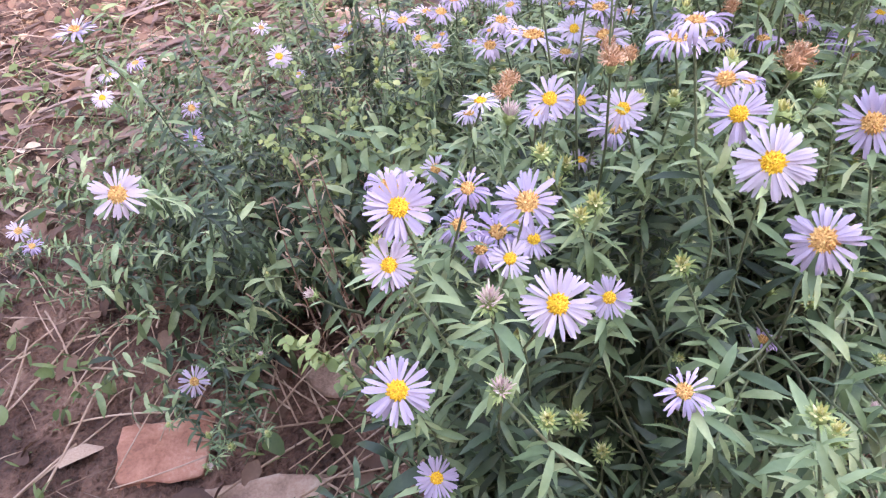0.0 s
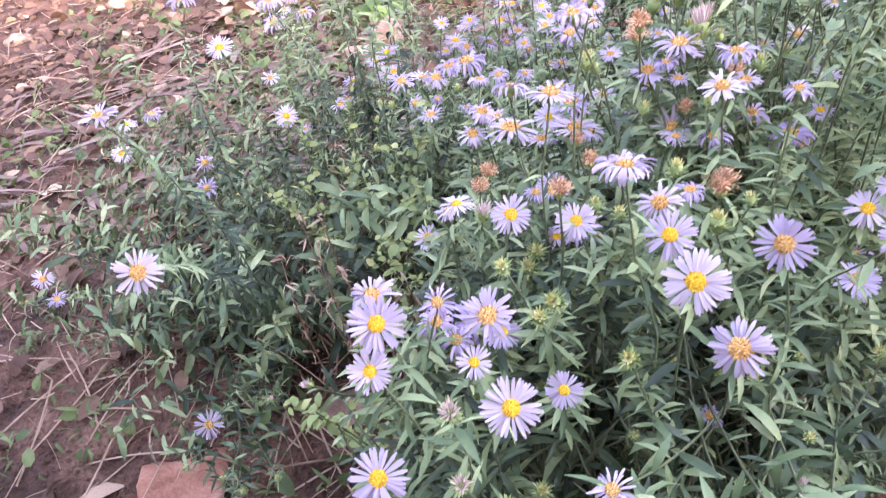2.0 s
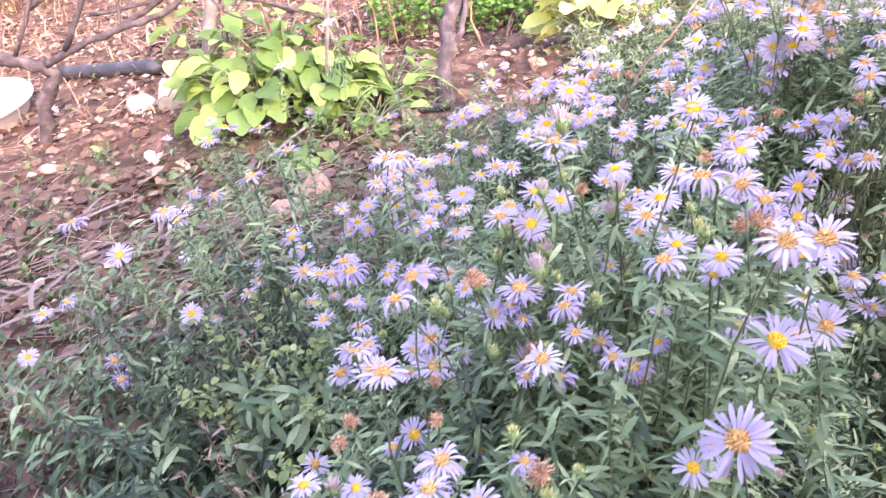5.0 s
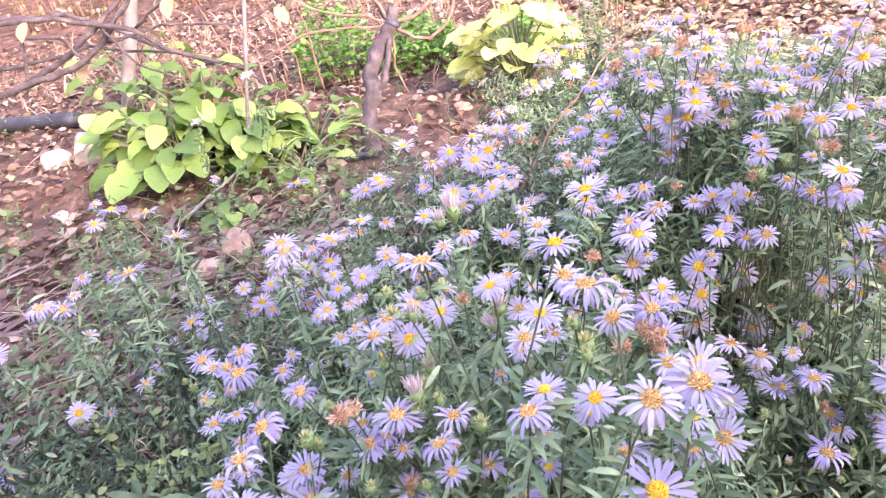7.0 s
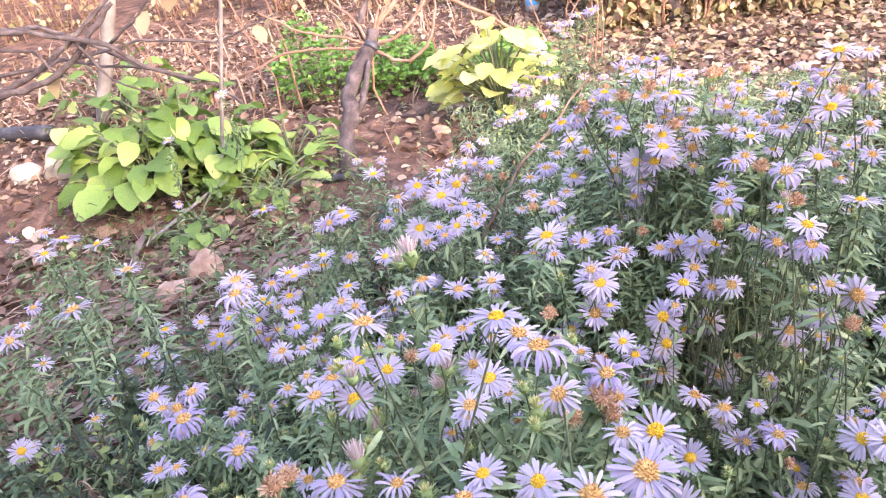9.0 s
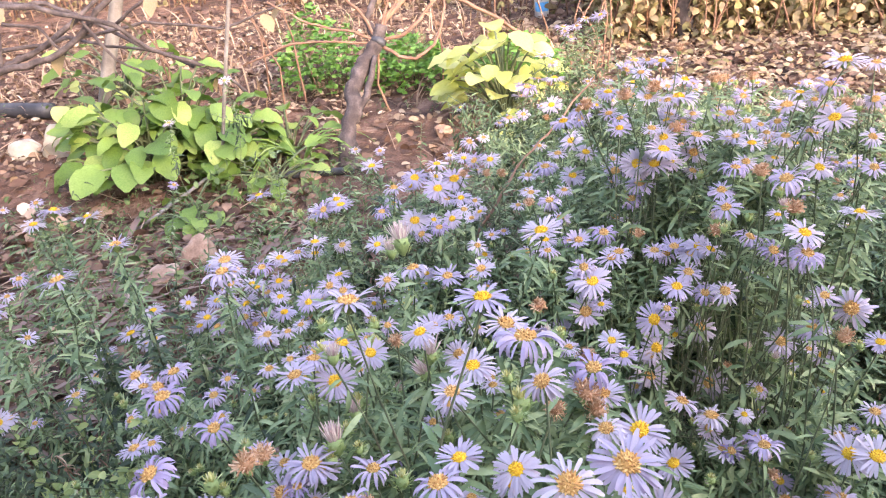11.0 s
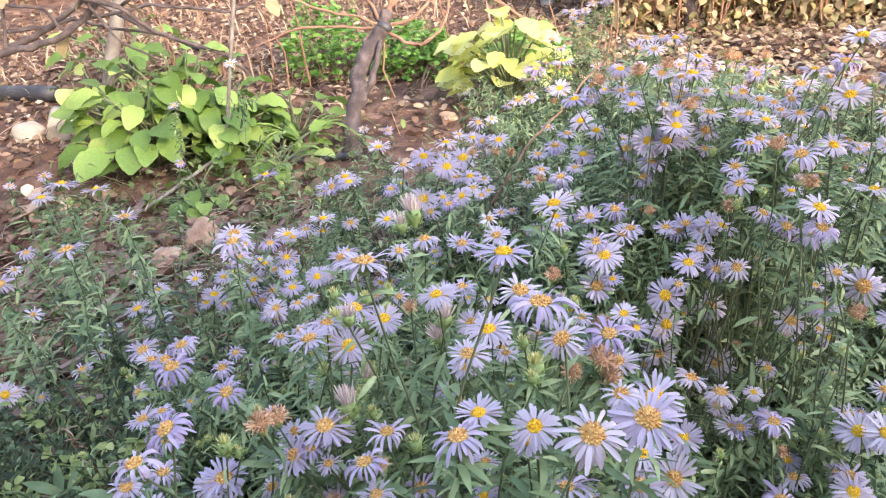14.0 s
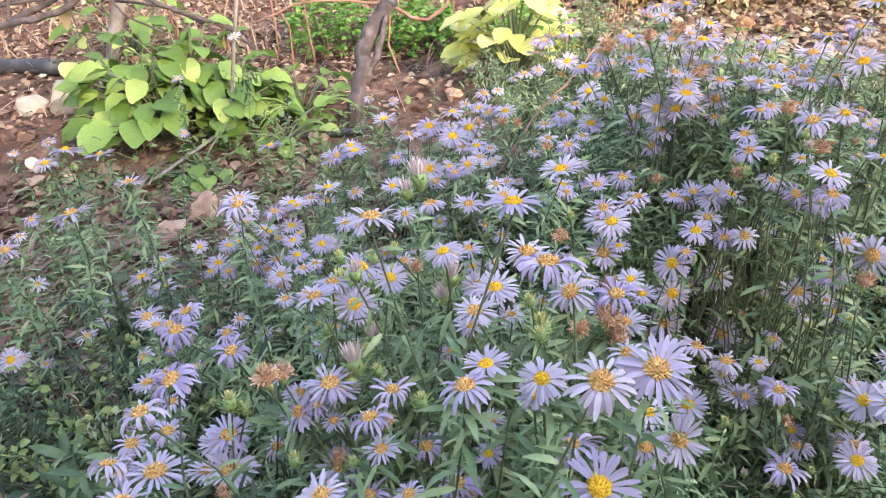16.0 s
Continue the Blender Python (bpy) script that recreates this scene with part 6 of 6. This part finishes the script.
# white basin lying on the soil
bm = bmesh.new()
prof = [(0.0, 0.02), (0.20, 0.02), (0.235, 0.05), (0.26, 0.10), (0.285, 0.105), (0.285, 0.095), (0.265, 0.085), (0.245, 0.035), (0.21, 0.0), (0.0, 0.0)]
ring = []
for r, z in prof:
    ring.append([bm.verts.new((r * math.cos(2 * math.pi * k / 40), r * math.sin(2 * math.pi * k / 40), z)) for k in range(40)] if r else [bm.verts.new((0, 0, z))])
for a, c in zip(ring, ring[1:]):
    for k in range(40):
        q = [a[k % len(a)], a[(k + 1) % len(a)], c[(k + 1) % len(c)], c[k % len(c)]]
        bm.faces.new(list(dict.fromkeys(q)))
bmesh.ops.recalc_face_normals(bm, faces=bm.faces[:])
me = bpy.data.meshes.new("basin")
bm.to_mesh(me)
me.materials.append(M_WHITE)
me.polygons.foreach_set("use_smooth", [True] * len(me.polygons))
basin = tagged(new("basin", me), "shallow white plastic basin lying on the soil", "basin")
basin.matrix_world = pose(-1.93, 3.30, 0.012, 5, 3, 0)

# small white bottle with a blue label, far back on the soil
b = Buf()
tube(b, [(0, 0, 0), (0, 0, 0.004), (0, 0, 0.094), (0, 0, 0.112), (0, 0, 0.118)], [0.019, 0.023, 0.023, 0.013, 0.011], 14)
bottle = tagged(new("plastic_bottle", b.mesh("plastic_bottle", M_WHITE)), "small white plastic bottle with a blue label standing on soil", "bottle")
b = Buf()
arc = [math.radians(-90 + 12 * i) for i in range(-5, 6)]
b.add([(0.0236 * math.cos(a), 0.0236 * math.sin(a), z) for a in arc for z in (0.020, 0.048)], [(2 * i, 2 * i + 2, 2 * i + 3, 2 * i + 1) for i in range(10)])
part("paper_label", b.mesh("paper_label", M_BLUE), bottle, label="blue paper label")
b = Buf()
tube(b, [(0, 0, 0.118), (0, 0, 0.120), (0, 0, 0.138), (0, 0, 0.140)], [0.011, 0.0135, 0.0135, 0.011], 14)
part("cap", b.mesh("cap", M_WHITE), bottle)
bottle.matrix_world = pose(1.385, 4.47, 0.0, 0, 0, -12) @ Matrix.Scale(1.85, 4)


# ---------------------------------------------------------------- green plants behind the bed
def oval_mesh(name, length, width, bend, material, wave=0.0, n=8):
    """A broad leaf with five points across, cupped and wavy."""
    b = Buf()
    p, pts = Vector((0, 0, 0)), [Vector((0, 0, 0))]
    for i in range(n):
        a = radians(12 - bend * (i + 0.5) / n)
        p = p + Vector((0, math.cos(a), math.sin(a))) * length / n
        pts.append(p)
    vs, fs = [], []
    for i, p in enumerate(pts):
        s = i / n
        w = width * (math.sin(math.pi * min(1, s * 0.92 + 0.06)) ** 0.7)
        for k in range(5):
            u = (k - 2) / 2
            vs.append(p + Vector((u * w / 2, 0, 0.10 * w * u * u + wave * w * math.sin(s * 17 + k * 1.9) * abs(u))))
    for i in range(n):
        for k in range(4):
            a = i * 5 + k
            fs.append((a, a + 1, a + 6, a + 5))
    b.add(vs, fs)
    return b.mesh(name, material)


def broadleaf(label, at, count, height, wide, length, material, category="plant", stalky=1.0, group="leafy plants behind the bed"):
    """A plant of broad leaves on long stalks."""
    base = Vector((at[0], at[1], ground_height(*at)))
    ob = thing("leafy_plant", label, category, base, group)
    kinds = [oval_mesh("leaf", 1.0, R.uniform(0.55, 0.8), R.uniform(30, 100), material, R.uniform(0.02, 0.08)) for _ in range(4)]
    for _ in range(count):
        a = R.uniform(0, 6.28)
        r = wide * math.sqrt(R.random())
        tip = Vector((math.cos(a) * r, math.sin(a) * r, height * R.uniform(0.25, 1.0) * (1 - 0.35 * r / wide)))
        b = Buf()
        tube(b, curve_points((R.uniform(-0.03, 0.03), R.uniform(-0.03, 0.03), -0.01), (tip.x * 0.4, tip.y * 0.4, tip.z * 0.8), tip, 5), [0.0035] * 6, 5)
        part("leaf_stalk", b.mesh("leaf_stalk", M_STEM), ob)
        part("leaf", R.choice(kinds), ob, leaf_frame(tip, Vector((math.cos(a), math.sin(a), R.uniform(-0.5, 0.4))), length * R.uniform(0.6, 1.15), R.uniform(-0.5, 0.5)))
    return ob


broadleaf("leafy plant with broad sunlit green leaves", (-0.50, 2.68), 70, 0.34, 0.22, 0.125, M_GREEN)
broadleaf("leafy plant with broad drooping green leaves", (-0.26, 2.70), 54, 0.28, 0.20, 0.115, M_GREEN)
broadleaf("leafy plant with thin sunlit upper leaves", (-0.40, 2.80), 44, 0.42, 0.26, 0.115, M_GREEN)
broadleaf("low leafy plant with round green leaves", (-0.62, 2.86), 34, 0.34, 0.20, 0.11, M_GREEN)
broadleaf("low spreading plant with round green leaves", (-0.06, 2.50), 22, 0.13, 0.16, 0.09, M_GREEN)
broadleaf("small leafy plant at the foot of the vine", (-0.30, 2.32), 12, 0.12, 0.14, 0.08, M_GREEN)
broadleaf("small leafy plant between the vine trunks", (-0.02, 2.74), 20, 0.22, 0.16, 0.09, M_GREEN)
broadleaf("yellow-green lettuce-like plant in full sun", (0.79, 2.80), 60, 0.40, 0.17, 0.13, M_LIME)
broadleaf("yellow-green low leaves in full sun", (0.78, 2.45), 18, 0.16, 0.15, 0.13, M_LIME)
broadleaf("yellow-green plant by the trellis pole", (-0.84, 3.25), 12, 0.26, 0.16, 0.10, M_LIME)
broadleaf("broad leaves behind the trellis pole", (-0.85, 3.75), 26, 0.35, 0.3, 0.12, M_GREEN)


def strap_plant(label, at, count, length, material):
    base = Vector((at[0], at[1], ground_height(*at)))
    ob = thing("grassy_plant", label, "grass tuft", base)
    for _ in range(count):
        a = R.uniform(-0.9, 0.9) + R.choice((0, math.pi))
        ln = length * R.uniform(0.6, 1.2)
        d = Vector((math.cos(a), math.sin(a), 0))
        b = Buf()
        line = curve_points((0, 0, -0.005), d * ln * 0.35 + Vector((0, 0, ln * 0.75)), d * ln * 0.95 + Vector((0, 0, ln * R.uniform(0.1, 0.45))), 7)
        blade(b, line, [0.010, 0.014, 0.015, 0.015, 0.014, 0.011, 0.007, 0.001], d.cross(Vector((0, 0, 1))), Vector((0, 0, 1)), 0.25)
        part("blade", b.mesh("blade", material), ob)


strap_plant("arching grassy leaves beside the vine trunk", (0.02, 2.62), 22, 0.26, M_GREEN)


def herb_patch(label, at, wide, height, n):
    fo = Foliage()
    for _ in range(n):
        a, r = R.uniform(0, 6.28), wide * math.sqrt(R.random())
        p = Vector((at[0] + math.cos(a) * r, at[1] + math.sin(a) * r, height * R.uniform(0.15, 1) * (1.05 - (r / wide) ** 2 * 0.6)))
        for _ in range(5):
            c = R.uniform(0, 6.28)
            fo.put(R.choice(OVAL), leaf_frame(p, Vector((math.cos(c), math.sin(c), R.uniform(-0.1, 0.9))), R.uniform(0.018, 0.038), R.uniform(-0.8, 0.8)))
    stalks = []
    for _ in range(24):
        a, r = R.uniform(0, 6.28), wide * math.sqrt(R.random())
        foot = (at[0] + math.cos(a) * r * 0.5, at[1] + math.sin(a) * r * 0.5, -0.01)
        stalks.append(Buf())
        tube(stalks[-1], [foot, (at[0] + math.cos(a) * r, at[1] + math.sin(a) * r, height * 0.9)], [0.002, 0.001], 4)
    ob = tagged(new("herb_patch", fo.mesh("herb_patch", M_HERB)), label, "herbs", "herbs behind the bed")
    for s in stalks:
        part("herb_stalk", s.mesh("herb_stalk", M_WEED), ob)


herb_patch("bright green feathery herb patch in the sun", (0.95, 3.25), 0.22, 0.22, 330)
herb_patch("bright green herb patch behind the vine", (0.48, 3.45), 0.20, 0.24, 300)
herb_patch("light green herbs behind the trellis", (0.10, 3.55), 0.20, 0.36, 260)


grass = Buf()
for x, y in spots(800, -2.8, 1.3, 3.5, 5.6) + spots(90, -2.0, 0.9, 2.9, 3.5):
    a, ln = R.uniform(0, 6.28), R.uniform(0.05, 0.22)
    d = Vector((math.cos(a), math.sin(a), 0))
    z = ground_height(x, y) - 0.004
    line = curve_points((x, y, z), (x + d.x * ln * 0.2, y + d.y * ln * 0.2, z + ln * 0.7), (x + d.x * ln * 0.7, y + d.y * ln * 0.7, z + ln * R.uniform(0.3, 0.95)), 4)
    w = R.uniform(0.004, 0.010)
    blade(grass, line, [w, w, w * 0.9, w * 0.7, w * 0.1], d.cross(Vector((0, 0, 1))), Vector((0, 0, 1)), 0.2)
tagged(new("dry_grass", grass.mesh("dry_grass", M_TAN)), "pale dry grass standing behind the vines", "grass", kind="stuff")


# ---------------------------------------------------------------- dry hedge
def hedge_bush(label, x, y, wide, deep, height, n):
    ob = thing("dry_bush", label, "bush", (x, y, 0), "dry hedge plants")
    fo, twigs = Foliage(), Buf()
    for _ in range(n):
        p = Vector((R.uniform(-wide, wide) / 2, R.uniform(-deep, deep) / 2, height * R.random() ** 1.25))
        a = R.uniform(0, 6.28)
        fo.put(R.choice(OVAL), leaf_frame(p, Vector((math.cos(a), math.sin(a), R.uniform(-1.2, 0.1))), R.uniform(0.028, 0.066), R.uniform(-1, 1)))
    for _ in range(40):
        q = Vector((R.uniform(-wide, wide) / 2, R.uniform(-deep, deep) / 2, -0.02))
        tip = q + Vector((R.gauss(0, 0.12), R.gauss(0, 0.12), height * R.uniform(0.6, 1.05)))
        tube(twigs, curve_points(q, (q + tip) / 2 + Vector((R.gauss(0, 0.06), 0, 0)), tip, 5), [0.005, 0.0045, 0.004, 0.003, 0.0025, 0.0015], 5)
    tagged(part("withered_leaves", fo.mesh("withered_leaves", M_HEDGE), ob), kind="stuff")
    tagged(part("twig_mass", twigs.mesh("twig_mass", M_CANE), ob), kind="stuff")


for i in range(7):
    hedge_bush("bush of withered yellow-brown leaves in the sun", 1.75 + 0.42 * (i % 4) + 0.1 * (i // 4), 3.80 + 0.5 * (i // 4) - 0.10 * (i % 4), 0.5, 0.4, R.uniform(0.6, 0.9), 1900)
for x, y in ((0.9, 5.3), (1.5, 4.6), (0.2, 5.8), (-0.8, 6.4), (-2.0, 6.6), (-3.0, 6.2)):
    hedge_bush("distant bush of dry brown leaves", x, y, 0.9, 0.5, 0.9, 500)
